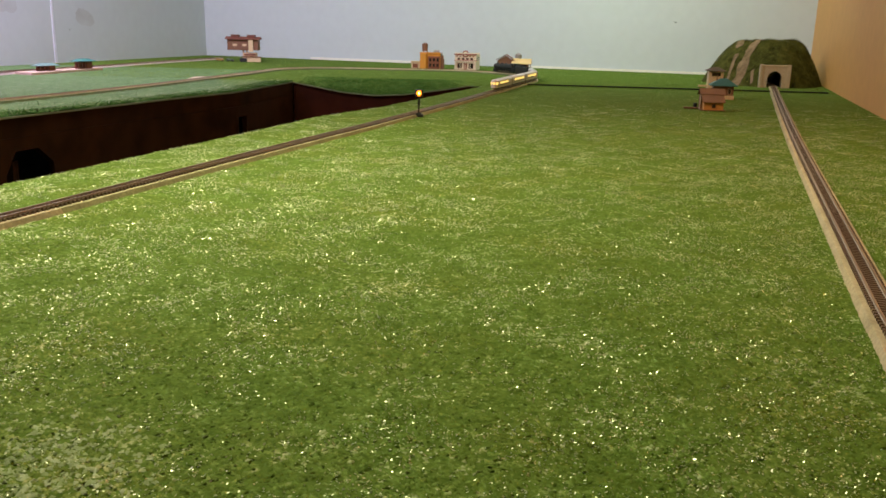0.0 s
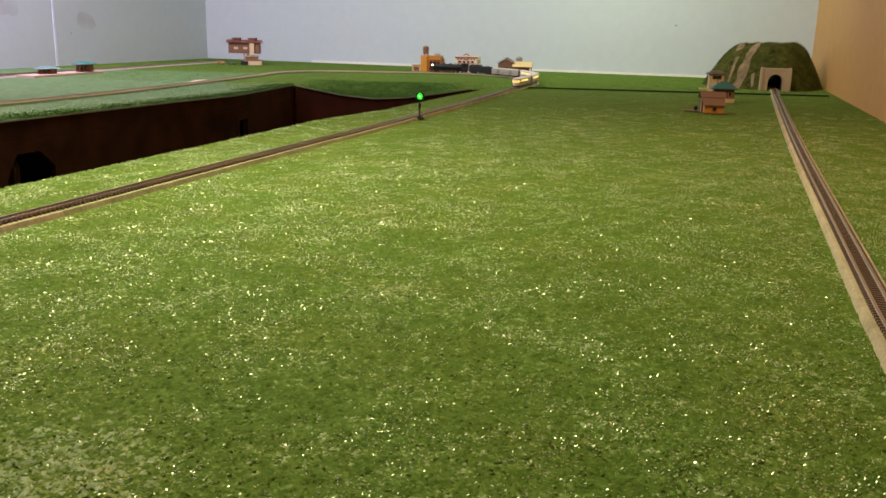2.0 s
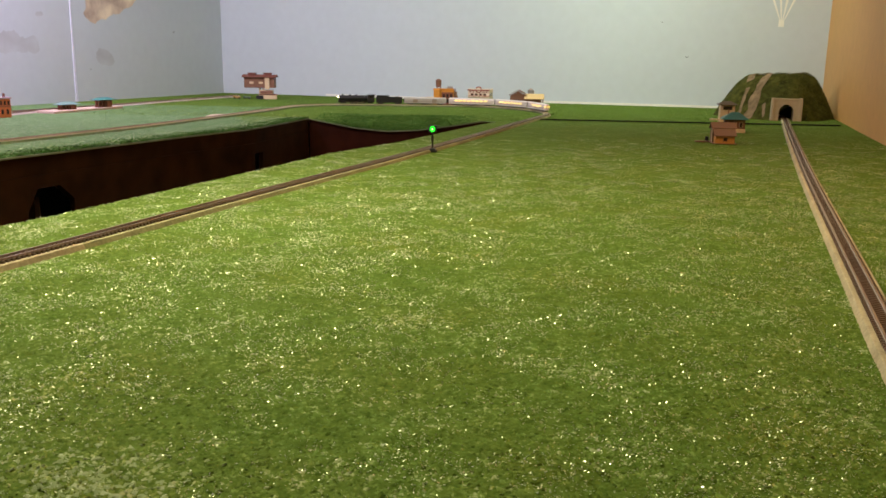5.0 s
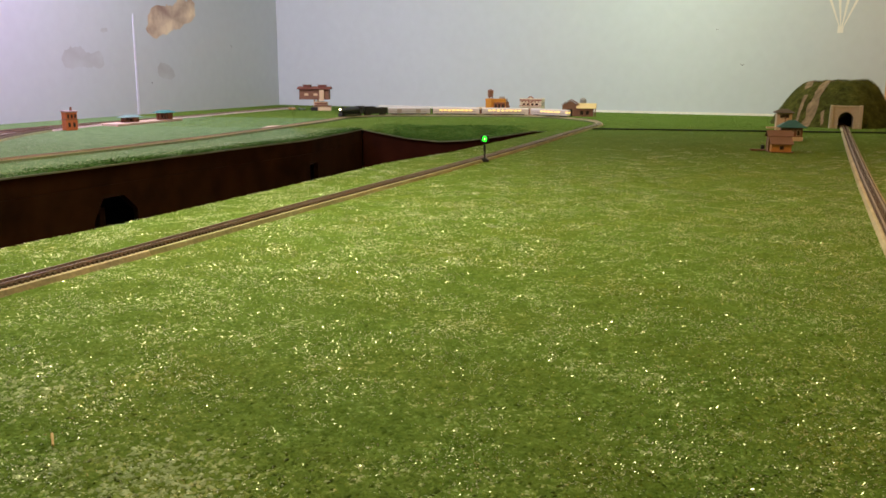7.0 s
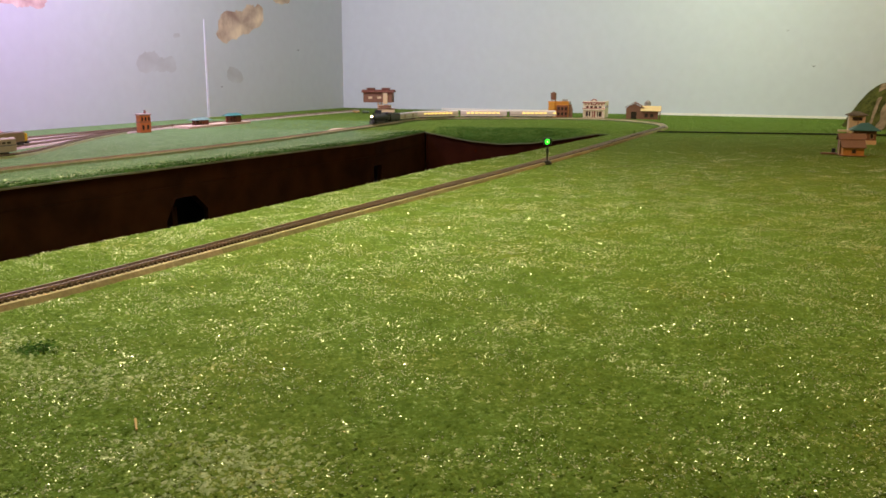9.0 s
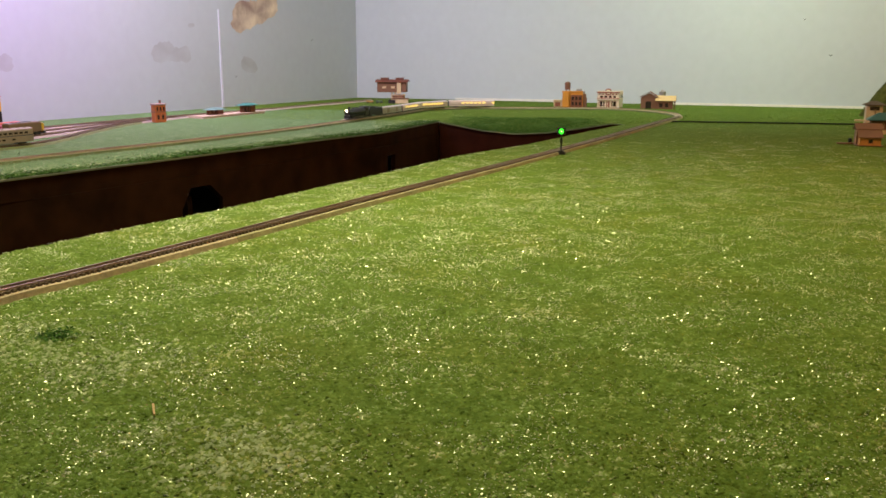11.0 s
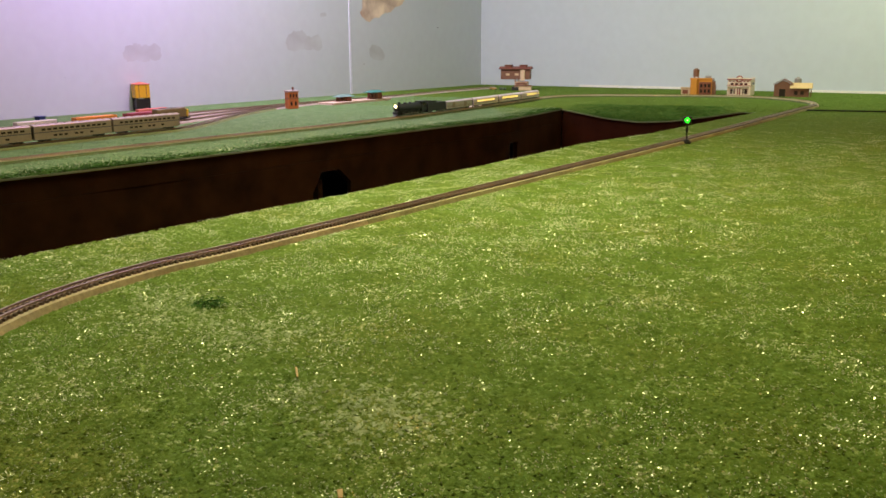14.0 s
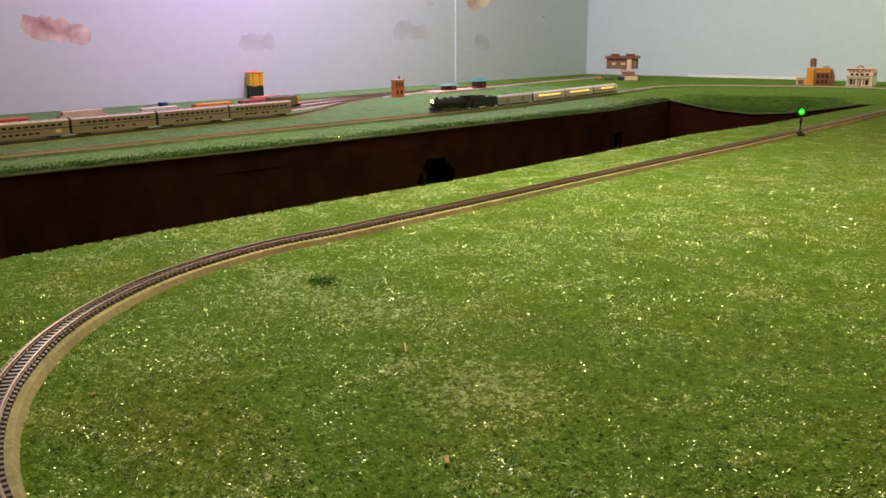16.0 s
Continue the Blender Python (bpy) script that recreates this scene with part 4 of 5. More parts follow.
def teal_house():
    r = tagged(new("teal_roof_station"), "brown and cream station with a teal hipped roof", "model building")
    boxes("wall", M_BROWN, r, (-0.030, 0.030, -0.024, 0.024, 0.010, 0.033))
    boxes("base", M_CREAM, r, (-0.032, 0.032, -0.026, 0.026, 0, 0.010), bev=0.0005, label="cream stone base")
    hip("roof", M_TEAL, r, -0.030, 0.030, -0.024, 0.024, 0.033, 0.018, 0.25, 0.011, label="teal hipped roof")
    for x in (-0.022, -0.004, 0.014):
        window(r, x, x + 0.008, -0.0245, 0.014, 0.026, M_GLASS, M_CREAM)
    bm = bmesh.new()
    cyl(bm, -0.020, -0.004, 0.044, 0.058, 0.0015)
    part("chimney", bm, M_BROWN, r)
    r.matrix_basis = pose(0.6975, 2.177, 0, 0, 0, -12)
    r.scale = (0.82, 0.85, 1.0)


def cream_tower():
    r = tagged(new("cream_lookout_house"), "cream lookout house with a brown hipped roof", "model building")
    boxes("wall", M_CREAM, r, (-0.020, 0.020, -0.018, 0.018, 0, 0.052), bev=0.0006, label="cream wall")
    hip("roof", M_ROOFDK, r, -0.020, 0.020, -0.018, 0.018, 0.052, 0.010, 0.3, 0.007, label="dark brown hipped roof")
    window(r, -0.012, 0.012, -0.0185, 0.040, 0.049, M_GLASS, M_CREAM)
    boxes("stair", M_CREAM, r, (-0.044, -0.020, -0.006, 0.006, 0.012, 0.016))
    r.matrix_basis = pose(0.756, 2.437, 0.0, 0, 0, -10)
    r.scale = (1, 1, 1.1)


shed()
teal_house()
cream_tower()


# ---------------------------------------------------------------- hill and tunnel
M_HILL = mat("hill_turf", (0.045, 0.053, 0.011), 0.9, 0, 0.5, 60, 0.9, 160, second=(0.100, 0.102, 0.022), coarse=18, spec=0.05)
M_ROCK = mat("bare_tan_rock", (0.13, 0.085, 0.035), 0.9, 0, 0.3, 80, 0.8, 200, second=(0.27, 0.18, 0.095), coarse=22)
HILL_C, HILL_R = (1.046, 2.86), (0.202, 0.245)


def hill_h(x, y):
    u, v = (x - HILL_C[0]) / HILL_R[0], (y - HILL_C[1]) / HILL_R[1]
    d = math.sqrt(u * u + v * v)
    n = noise.fractal(Vector((x * 9, y * 9, 0.3)), 0.9, 2.0, 4)
    d += 0.15 * max(0.0, u)
    d += 0.10 * noise.noise(Vector((x * 7, y * 7, 4.2)))
    k = max(0.0, min(1.0, (1.0 - d) / 0.60))
    return 0.141 * (k * k * (3 - 2 * k)) ** 0.52 + 0.014 * n * k


def hill():
    r = tagged(new("hill"), "rough green hill with bare tan rock slides", "model hill")
    bm = bmesh.new()
    nx, ny = 90, 90
    grid_v = {}
    for i in range(nx + 1):
        for j in range(ny + 1):
            x = HILL_C[0] + HILL_R[0] * 1.12 * (2 * i / nx - 1)
            y = HILL_C[1] + HILL_R[1] * 1.12 * (2 * j / ny - 1)
            z = hill_h(x, y)
            if 0.935 < x < 1.06 and y < 2.70:
                z = min(z, 0.0 if y < 2.632 else z)
            grid_v[i, j] = bm.verts.new((x, y, z - 0.002))
    for i in range(nx):
        for j in range(ny):
            q = [grid_v[i, j], grid_v[i + 1, j], grid_v[i + 1, j + 1], grid_v[i, j + 1]]
            if max(v.co.z for v in q) <= -0.0015:
                continue
            c = sum((v.co for v in q), Vector()) / 4
            # the bore behind the portal
            if 0.967 < c.x - (c.y - 2.62) * 0.28 < 1.022 and c.y < 2.643:
                continue
            bm.faces.new(q)
    bmesh.ops.delete(bm, geom=[v for v in bm.verts if not v.link_faces], context="VERTS")
    ob = part("turf", bm, M_HILL, r, "rough olive turf")
    # rock slides: bands laid 2 mm over the slope
    for name, a, b, w0, w1 in (("rock_slide", (0.868, 2.672), (1.012, 2.80), 0.019, 0.010), ("rock_slide", (0.868, 2.715), (0.918, 2.775), 0.004, 0.006), ("rock_slide", (0.930, 2.795), (0.950, 2.835), 0.010, 0.012), ("rock_slide", (0.935, 2.655), (0.943, 2.685), 0.003, 0.005)):
        bm = bmesh.new()
        A, B = Vector(a), Vector(b)
        d = (B - A).normalized()
        n = Vector((-d.y, d.x))
        rows = []
        for i in range(25):
            t = i / 24
            c = A.lerp(B, t)
            w = w0 + (w1 - w0) * t
            row = []
            for k in range(9):
                p = c + n * w * ((k / 8 - 0.5) * 2 + 0.55 * noise.noise(Vector((t * 7, k * 0.15, w0 * 90))) + 0.3 * noise.noise(Vector((t * 23, k * 0.9, w0 * 50))))
                row.append(bm.verts.new((p.x, p.y, hill_h(p.x, p.y) + 0.0012 + 0.0025 * noise.noise(Vector((p.x * 90, p.y * 90, 1))))))
            rows.append(row)
        for u, v in zip(rows, rows[1:]):
            for k in range(8):
                bm.faces.new((u[k], u[k + 1], v[k + 1], v[k]))
        part(name, bm, M_ROCK, r, "bare tan rock")
    n = 22000
    x = RNG.uniform(HILL_C[0] - HILL_R[0], HILL_C[0] + HILL_R[0], n)
    y = RNG.uniform(HILL_C[1] - HILL_R[1], HILL_C[1] + HILL_R[1], n)
    z = np.array([hill_h(a, b) for a, b in zip(x, y)])
    k = (z > 0.012) & (noise_mask(x, y)) & ~((x > 0.94) & (x < 1.05) & (y < 2.66))
    ob = flakes("turf_clumps", x[k], y[k], z[k] + 0.001, np.full(k.sum(), 0.0017), 0.5, M_HILLFLOCK, "olive turf clumps", "", 0.3)
    ob.parent = r
    # portal
    p = tagged(new("tunnel_portal"), "tan cast stone tunnel portal set in the hill", "tunnel portal")
    bm = bmesh.new()
    W, Hh, rad, spring = 0.050, 0.069, 0.0235, 0.027
    arc_pts = [(rad * math.cos(a), spring + rad * math.sin(a)) for a in np.linspace(0, math.pi, 19)]
    inner = [(rad, 0)] + arc_pts + [(-rad, 0)]
    front = [bm.verts.new((x, -0.006, z)) for x, z in inner]
    back = [bm.verts.new((x, 0.045, z)) for x, z in inner]
    for i in range(len(inner) - 1):
        bm.faces.new((front[i], front[i + 1], back[i + 1], back[i]))

    def out_pt(x, z):
        if z <= 0:
            return (W if x > 0 else -W, 0)
        a = math.atan2(z - spring * 0.6, x)
        c, s__ = math.cos(a), math.sin(a)
        t = min(W / abs(c) if abs(c) > 1e-6 else 9, (Hh - spring * 0.6) / s__ if s__ > 1e-6 else 9)
        return (c * t, spring * 0.6 + s__ * t)
    oo = [bm.verts.new((q[0], -0.006, q[1])) for q in (out_pt(x, z) for x, z in inner)]
    ob_ = [bm.verts.new((v.co.x, 0.006, v.co.z)) for v in oo]
    for i in range(len(inner) - 1):
        bm.faces.new((front[i + 1], front[i], oo[i], oo[i + 1]))
        bm.faces.new((oo[i], oo[i + 1], ob_[i + 1], ob_[i]))
    bmesh.ops.recalc_face_normals(bm, faces=bm.faces)
    part("arch_face", bm, M_STONE, p)
    boxes("coping", M_STONE, p, (-0.039, 0.039, -0.0075, 0.006, 0.064, 0.0685), bev=0.0006)
    for sx in (-1, 1):
        boxes("pilaster", M_STONE, p, (sx * 0.044 - 0.005, sx * 0.044 + 0.005, -0.0085, 0.004, 0, 0.0705), bev=0.0008)
    bm = bmesh.new()
    box(bm, -0.03, 0.03, 0.20, 0.205, 0, 0.06)
    box(bm, -0.03, -0.0285, 0.045, 0.2, 0, 0.06)
    box(bm, 0.0285, 0.03, 0.045, 0.2, 0, 0.06)
    box(bm, -0.03, 0.03, 0.045, 0.2, 0.0585, 0.06)
    part("bore", bm, M_BLACK, p, "black tunnel bore")
    p.matrix_basis = pose(1.0143, 2.678, 0, 0, 0, -14)
    p.scale = (0.92, 1, 1)
    r.matrix_basis = pose(0.022, 0.056, 0)


M_HILLFLOCK = island_mat("hill_flock", [(0.0, (0.040, 0.050, 0.010)), (0.5, (0.080, 0.090, 0.018)), (1.0, (0.150, 0.152, 0.034))], 0.95, 0.04, dry=(1.35, 0.85, 0.8))


def noise_mask(x, y):
    """Clumps leave the rock slides free."""
    def far(a, b, w):
        ax, ay, bx, by = *a, *b
        t = np.clip(((x - ax) * (bx - ax) + (y - ay) * (by - ay)) / ((bx - ax) ** 2 + (by - ay) ** 2), 0, 1)
        return np.hypot(x - ax - t * (bx - ax), y - ay - t * (by - ay)) > w
    return far((0.868, 2.672), (1.012, 2.80), 0.016) & far((0.868, 2.715), (0.918, 2.775), 0.006) & far((0.930, 2.795), (0.950, 2.835), 0.011)


hill()


# ---------------------------------------------------------------- signal
def emitter(name, colour, power):
    return mat(name, colour, 0.4, 0, 0.0, emit=colour, power=power)


M_AMBER = emitter("amber_lens_glow", (1.0, 0.27, 0.012), 3.4)
M_GREEN = emitter("green_lens_glow", (0.02, 1.0, 0.02), 2.6)
M_MAST = mat("dark_metal_mast", (0.02, 0.02, 0.018), 0.5, 0.3, 0.2, 300)
signal = tagged(new("searchlight_signal"), "black searchlight signal on a mast beside the track", "railway signal")
boxes("base", M_MAST, signal, (-0.008, 0.008, -0.005, 0.005, 0, 0.004), (-0.005, 0.005, -0.004, 0.004, 0.004, 0.006), bev=0.0004)
bm = bmesh.new()
cyl(bm, 0, 0, 0.006, 0.034, 0.0011, n=12)
part("mast", bm, M_MAST, signal)
boxes("relay_case", M_MAST, signal, (-0.0022, 0.0022, -0.0022, 0.0022, 0.018, 0.026), bev=0.0004)
boxes("ladder", M_MAST, signal, (-0.0016, -0.0013, 0.003, 0.0034, 0.004, 0.034), (0.0013, 0.0016, 0.003, 0.0034, 0.004, 0.034), *[(-0.0016, 0.0016, 0.0031, 0.0034, z, z + 0.0004) for z in np.arange(0.006, 0.034, 0.003)])
# the housing is a tube round an upright axis, open to the front
bm = bmesh.new()
for a0 in range(0, 360, 15):
    if 225 <= a0 < 315:
        continue
    q = []
    for rr in (0.0066, 0.0072):
        for a in (a0, a0 + 15):
            for z in (0.0325, 0.0415):
                q.append(bm.verts.new((rr * math.cos(radians(a)), rr * math.sin(radians(a)), z)))
    for f in ((0, 1, 3, 2), (4, 6, 7, 5), (0, 4, 5, 1), (2, 3, 7, 6), (1, 5, 7, 3), (0, 2, 6, 4)):
        bm.faces.new([q[k] for k in f])
cyl(bm, 0, 0, 0.0318, 0.0327, 0.0072)
cyl(bm, 0, 0, 0.0413, 0.0422, 0.0072)
part("housing", bm, M_MAST, signal, "black round signal housing")
carrier = new("lens_carrier")
carrier.parent = signal
boxes("divider", M_MAST, carrier, (-0.0064, 0.0064, -0.0005, 0.0005, 0.0328, 0.0412))
M_BULB_A = emitter("amber_bulb_glow", (1.0, 0.50, 0.08), 45)
M_BULB_G = emitter("green_bulb_glow", (0.12, 1.0, 0.05), 14)
for name, m_, ang in (("amber_lens", M_AMBER, -90), ("green_lens", M_GREEN, 90)):
    bm = bmesh.new()
    bmesh.ops.create_uvsphere(bm, u_segments=16, v_segments=10, radius=0.0044)
    bmesh.ops.scale(bm, verts=bm.verts, vec=(0.45, 1, 1))
    bmesh.ops.rotate(bm, verts=bm.verts, matrix=Matrix.Rotation(radians(ang), 3, "Z"))
    bmesh.ops.translate(bm, verts=bm.verts, vec=(0.0032 * math.cos(radians(ang)), 0.0032 * math.sin(radians(ang)), 0.037))
    lens = part(name, bm, m_, carrier, "glowing " + name.replace("_", " "))
    bm = bmesh.new()
    bmesh.ops.create_uvsphere(bm, u_segments=12, v_segments=8, radius=0.0014, matrix=Matrix.Translation((0.0044 * math.cos(radians(ang)), 0.0044 * math.sin(radians(ang)), 0.037)))
    part("bulb", bm, M_BULB_A if ang < 0 else M_BULB_G, lens)
signal.matrix_basis = pose(-0.0505, 1.558, 0.0005, 0, 0, -2)
signal.scale = (1.05, 1.05, 1.16)


# ---------------------------------------------------------------- left side buildings
def brick_tower():
    r = tagged(new("interlocking_tower"), "orange brick interlocking tower with a flat grey roof", "model building")
    m = mat("orange_brick", (0.50, 0.15, 0.035), 0.7, 0, 0.2, 500, 0.3, 900)
    boxes("wall", m, r, (-0.020, 0.020, -0.016, 0.016, 0, 0.046), bev=0.0005, label="orange brick wall")
    boxes("belt", M_BROWN, r, (-0.021, 0.021, -0.017, 0.017, 0.027, 0.029))
    boxes("roof", mat("pink_grey_roof", (0.42, 0.33, 0.30), 0.7), r, (-0.023, 0.023, -0.019, 0.019, 0.046, 0.050), bev=0.0006, label="flat grey roof")
    boxes("chimney", M_BROWN, r, (0.004, 0.010, -0.002, 0.004, 0.050, 0.059))
    for x in (-0.015, -0.003, 0.009):
        window(r, x, x + 0.007, -0.0165, 0.031, 0.041, M_GLASS, m)
    for x in (-0.013, 0.004):
        window(r, x, x + 0.008, -0.0165, 0.008, 0.020, M_GLASS, m)
    for y in (-0.010, 0.003):
        boxes("side_window", M_GLASS, r, (0.0198, 0.0206, y, y + 0.007, 0.031, 0.041))
    boxes("stair", M_BROWN, r, (0.020, 0.026, -0.012, 0.014, 0.020, 0.023), (0.020, 0.026, 0.008, 0.014, 0, 0.02))
    r.matrix_basis = pose(-1.218, 2.24, 0.001, 0, 0, 52)
    r.scale = (0.80, 0.80, 1.06)


brick_tower()

M_PLAT = mat("cream_platform", (0.58, 0.42, 0.32), 0.8, 0, 0.1, 200, 0.2, 600)
plat = tagged(new("platform"), "long cream station platform beside the yard track", "platform")
bm = bmesh.new()
slab(bm, [(-1.232, 2.445), (-1.163, 2.412), (-1.095, 2.74), (-1.158, 2.765)], 0, 0.0065)
bmesh.ops.recalc_face_normals(bm, faces=bm.faces)
part("slab", bm, M_PLAT, plat)


def shelter(at, rz, label, tall, material):
    r = tagged(new("platform_shelter"), label, "model shelter", "shelters on the platform")
    h = 0.017 * tall
    boxes("wall", M_BRICK, r, (-0.026, 0.010, 0.002, 0.008, 0, h), label="brown wall")
    boxes("kiosk", M_BRICK, r, (0.006, 0.028, -0.009, 0.008, 0, h), bev=0.0004, label="dark brown kiosk")
    for x in (-0.026, -0.012, 0.000):
        boxes("post", M_BROWN, r, (x - 0.0013, x + 0.0013, -0.010, -0.0075, 0, h + 0.0005))
    hip("roof", material, r, -0.030, 0.032, -0.012, 0.012, h, 0.0085, 0.45, 0.006, label="teal hipped roof")
    for x in (-0.020, -0.008):
        window(r, x, x + 0.007, 0.0015, 0.006, 0.013, M_GLASS)
    r.matrix_basis = pose(*at, 0, 0, rz)


shelter((-1.178, 2.525, 0.0065), 66, "low platform shelter with a pale teal roof", 0.85, mat("weathered_teal_roof", (0.16, 0.27, 0.24), 0.6, 0, 0.2, 300))
shelter((-1.130, 2.675, 0.0065), 66, "taller platform shelter with a teal roof", 1.3, M_TEAL2)


def water_tower():
    r = tagged(new("yellow_tower"), "yellow sand tower on black legs against the wall", "model tower")
    for x in (-0.017, 0.017):
        for y in (-0.017, 0.017):
            boxes("leg", M_BLACK, r, (x - 0.0035, x + 0.0035, y - 0.0035, y + 0.0035, 0, 0.037))
    boxes("brace", M_BLACK, r, (-0.017, 0.017, -0.019, -0.017, 0.006, 0.034), (0.017, 0.019, -0.017, 0.017, 0.006, 0.034), (-0.019, -0.017, -0.017, 0.017, 0.006, 0.034))
    boxes("bin", M_YELLOW, r, (-0.021, 0.021, -0.021, 0.021, 0.037, 0.076), bev=0.0012, label="yellow bin")
    for x in (-0.0105, 0.0105):
        boxes("stripe", M_BROWN, r, (x - 0.0008, x + 0.0008, -0.0216, -0.0208, 0.038, 0.075))
    boxes("hatch", M_BLACK, r, (0.0208, 0.0216, -0.006, 0.004, 0.052, 0.068))
    hip("roof", M_PINKROOF, r, -0.021, 0.021, -0.021, 0.021, 0.076, 0.006, 0.2, 0.002, label="salmon roof")
    r.matrix_basis = pose(-1.615, 2.06, 0, 0, 0, 52)


water_tower()

# pale plaster patch by the track, wood chips, dark spot
bm = bmesh.new()
pts = [(0.036 * math.cos(a) * (1 + 0.15 * noise.noise(Vector((math.cos(a) * 2, math.sin(a) * 2, 7)))), 0.05 * math.sin(a) * (1 + 0.2 * noise.noise(Vector((math.cos(a) * 2, math.sin(a) * 2, 3))))) for a in np.linspace(0, 2 * math.pi, 28, endpoint=False)]
lo = [bm.verts.new((x, y, 0)) for x, y in pts]
hi = [bm.verts.new((x * 0.7, y * 0.7, 0.004)) for x, y in pts]
bm.faces.new(hi)
for i in range(28):
    bm.faces.new((lo[i], lo[(i + 1) % 28], hi[(i + 1) % 28], hi[i]))
ob = part("plaster_patch", bm, mat("pale_plaster", (0.55, 0.45, 0.30), 0.9, 0, 0.2, 120, 0.4, 300))
ob.matrix_basis = pose(-0.695, 2.435, 0.001)
tagged(ob, "pale bare plaster patch beside the track", "plaster patch")


def chip(at, length, width, ry, rz):
    bm = bmesh.new()
    box(bm, -length / 2, length / 2, -width / 2, width / 2, 0, 0.0007, 0.0002)
    for v in bm.verts:
        v.co.y *= 1 + 0.3 * (v.co.x > 0)
    ob = part("wood_chip", bm, mat("pale_wood_chip", (0.56, 0.40, 0.17), 0.8, 0, 0.2, 500))
    ob.matrix_basis = pose(*at, 0, ry, rz)
    tagged(ob, "small splinter of pale wood on the lawn", "wood chip", "wood chips on the lawn")


chip((-0.204, 0.317, 0.0020), 0.0115, 0.0010, -6, 121)
chip((-0.128, 0.207, 0.0016), 0.0062, 0.0018, -4, 118)
chip((-0.317, 0.197, 0.0016), 0.0028, 0.0013, 0, 70)


# ---------------------------------------------------------------- trains
RAIL_TOP = 0.0084


def lengths(line):
    return np.concatenate([[0], np.cumsum(np.hypot(*np.diff(line, axis=0).T))])


def on_line(line, ss, s, half):
    """The pose of a vehicle whose bogies stand half before and half behind s."""
    a = [np.interp(s - half, ss, line[:, k]) for k in (0, 1)]
    b = [np.interp(s + half, ss, line[:, k]) for k in (0, 1)]
    return pose((a[0] + b[0]) / 2, (a[1] + b[1]) / 2, RAIL_TOP, 0, 0, math.degrees(math.atan2(b[1] - a[1], b[0] - a[0])))


def shell(bm, x0, x1, prof):
    """A closed tube of a cross-section (y, z) from x0 to x1."""
    a = [bm.verts.new((x0, y, z)) for y, z in prof]
    b = [bm.verts.new((x1, y, z)) for y, z in prof]
    n = len(prof)
    for i in range(n):
        bm.faces.new((a[i], a[(i + 1) % n], b[(i + 1) % n], b[i]))
    bm.faces.new(a[::-1])
    bm.faces.new(b)
    bmesh.ops.recalc_face_normals(bm, faces=bm.faces)


def car_prof(w, z0, z1, crown):
    p = [(-w, z0), (-w, z1)]
    p += [(-w * math.cos(a), z1 + crown * math.sin(a)) for a in np.linspace(0.25, math.pi - 0.25, 9)]
    return p + [(w, z1), (w, z0)]


def bogie(parent, x, material):
    b = boxes("bogie", material, parent, (x - 0.010, x + 0.010, -0.0065, -0.0055, 0.001, 0.0035), (x - 0.010, x + 0.010, 0.0055, 0.0065, 0.001, 0.0035), (x - 0.003, x + 0.003, -0.006, 0.006, 0.002, 0.004))
    for dx in (-0.007, 0.007):
        bm = bmesh.new()
        for y in (-0.0045, 0.0045):
            bmesh.ops.create_cone(bm, cap_ends=True, segments=14, radius1=0.0029, radius2=0.0029, depth=0.0014, matrix=Matrix.Translation((x + dx, y, 0.0029)) @ Matrix.Rotation(math.pi / 2, 4, "X"))
        bmesh.ops.create_cone(bm, cap_ends=True, segments=8, radius1=0.0006, radius2=0.0006, depth=0.009, matrix=Matrix.Translation((x + dx, 0, 0.0029)) @ Matrix.Rotation(math.pi / 2, 4, "X"))
        part("wheelset", bm, M_MAST, b)
    return b


M_SILVER = mat("satin_silver_paint", (0.52, 0.48, 0.44), 0.42, 0.3, 0.10, 200, 0.05, 900)
M_SILVER2 = mat("dull_silver_paint", (0.36, 0.29, 0.22), 0.42, 0.35, 0.14, 200, 0.05, 900)
M_BRIGHT = mat("bright_silver_paint", (0.74, 0.64, 0.60), 0.38, 0.25, 0.06, 200, 0.05, 900)
M_LIT = emitter("lit_window", (1.0, 0.66, 0.14), 1.9)
M_HEAD = emitter("headlight_glow", (1.0, 0.75, 0.36), 14)
M_STRIPE = mat("dark_blue_stripe", (0.05, 0.05, 0.07), 0.5)


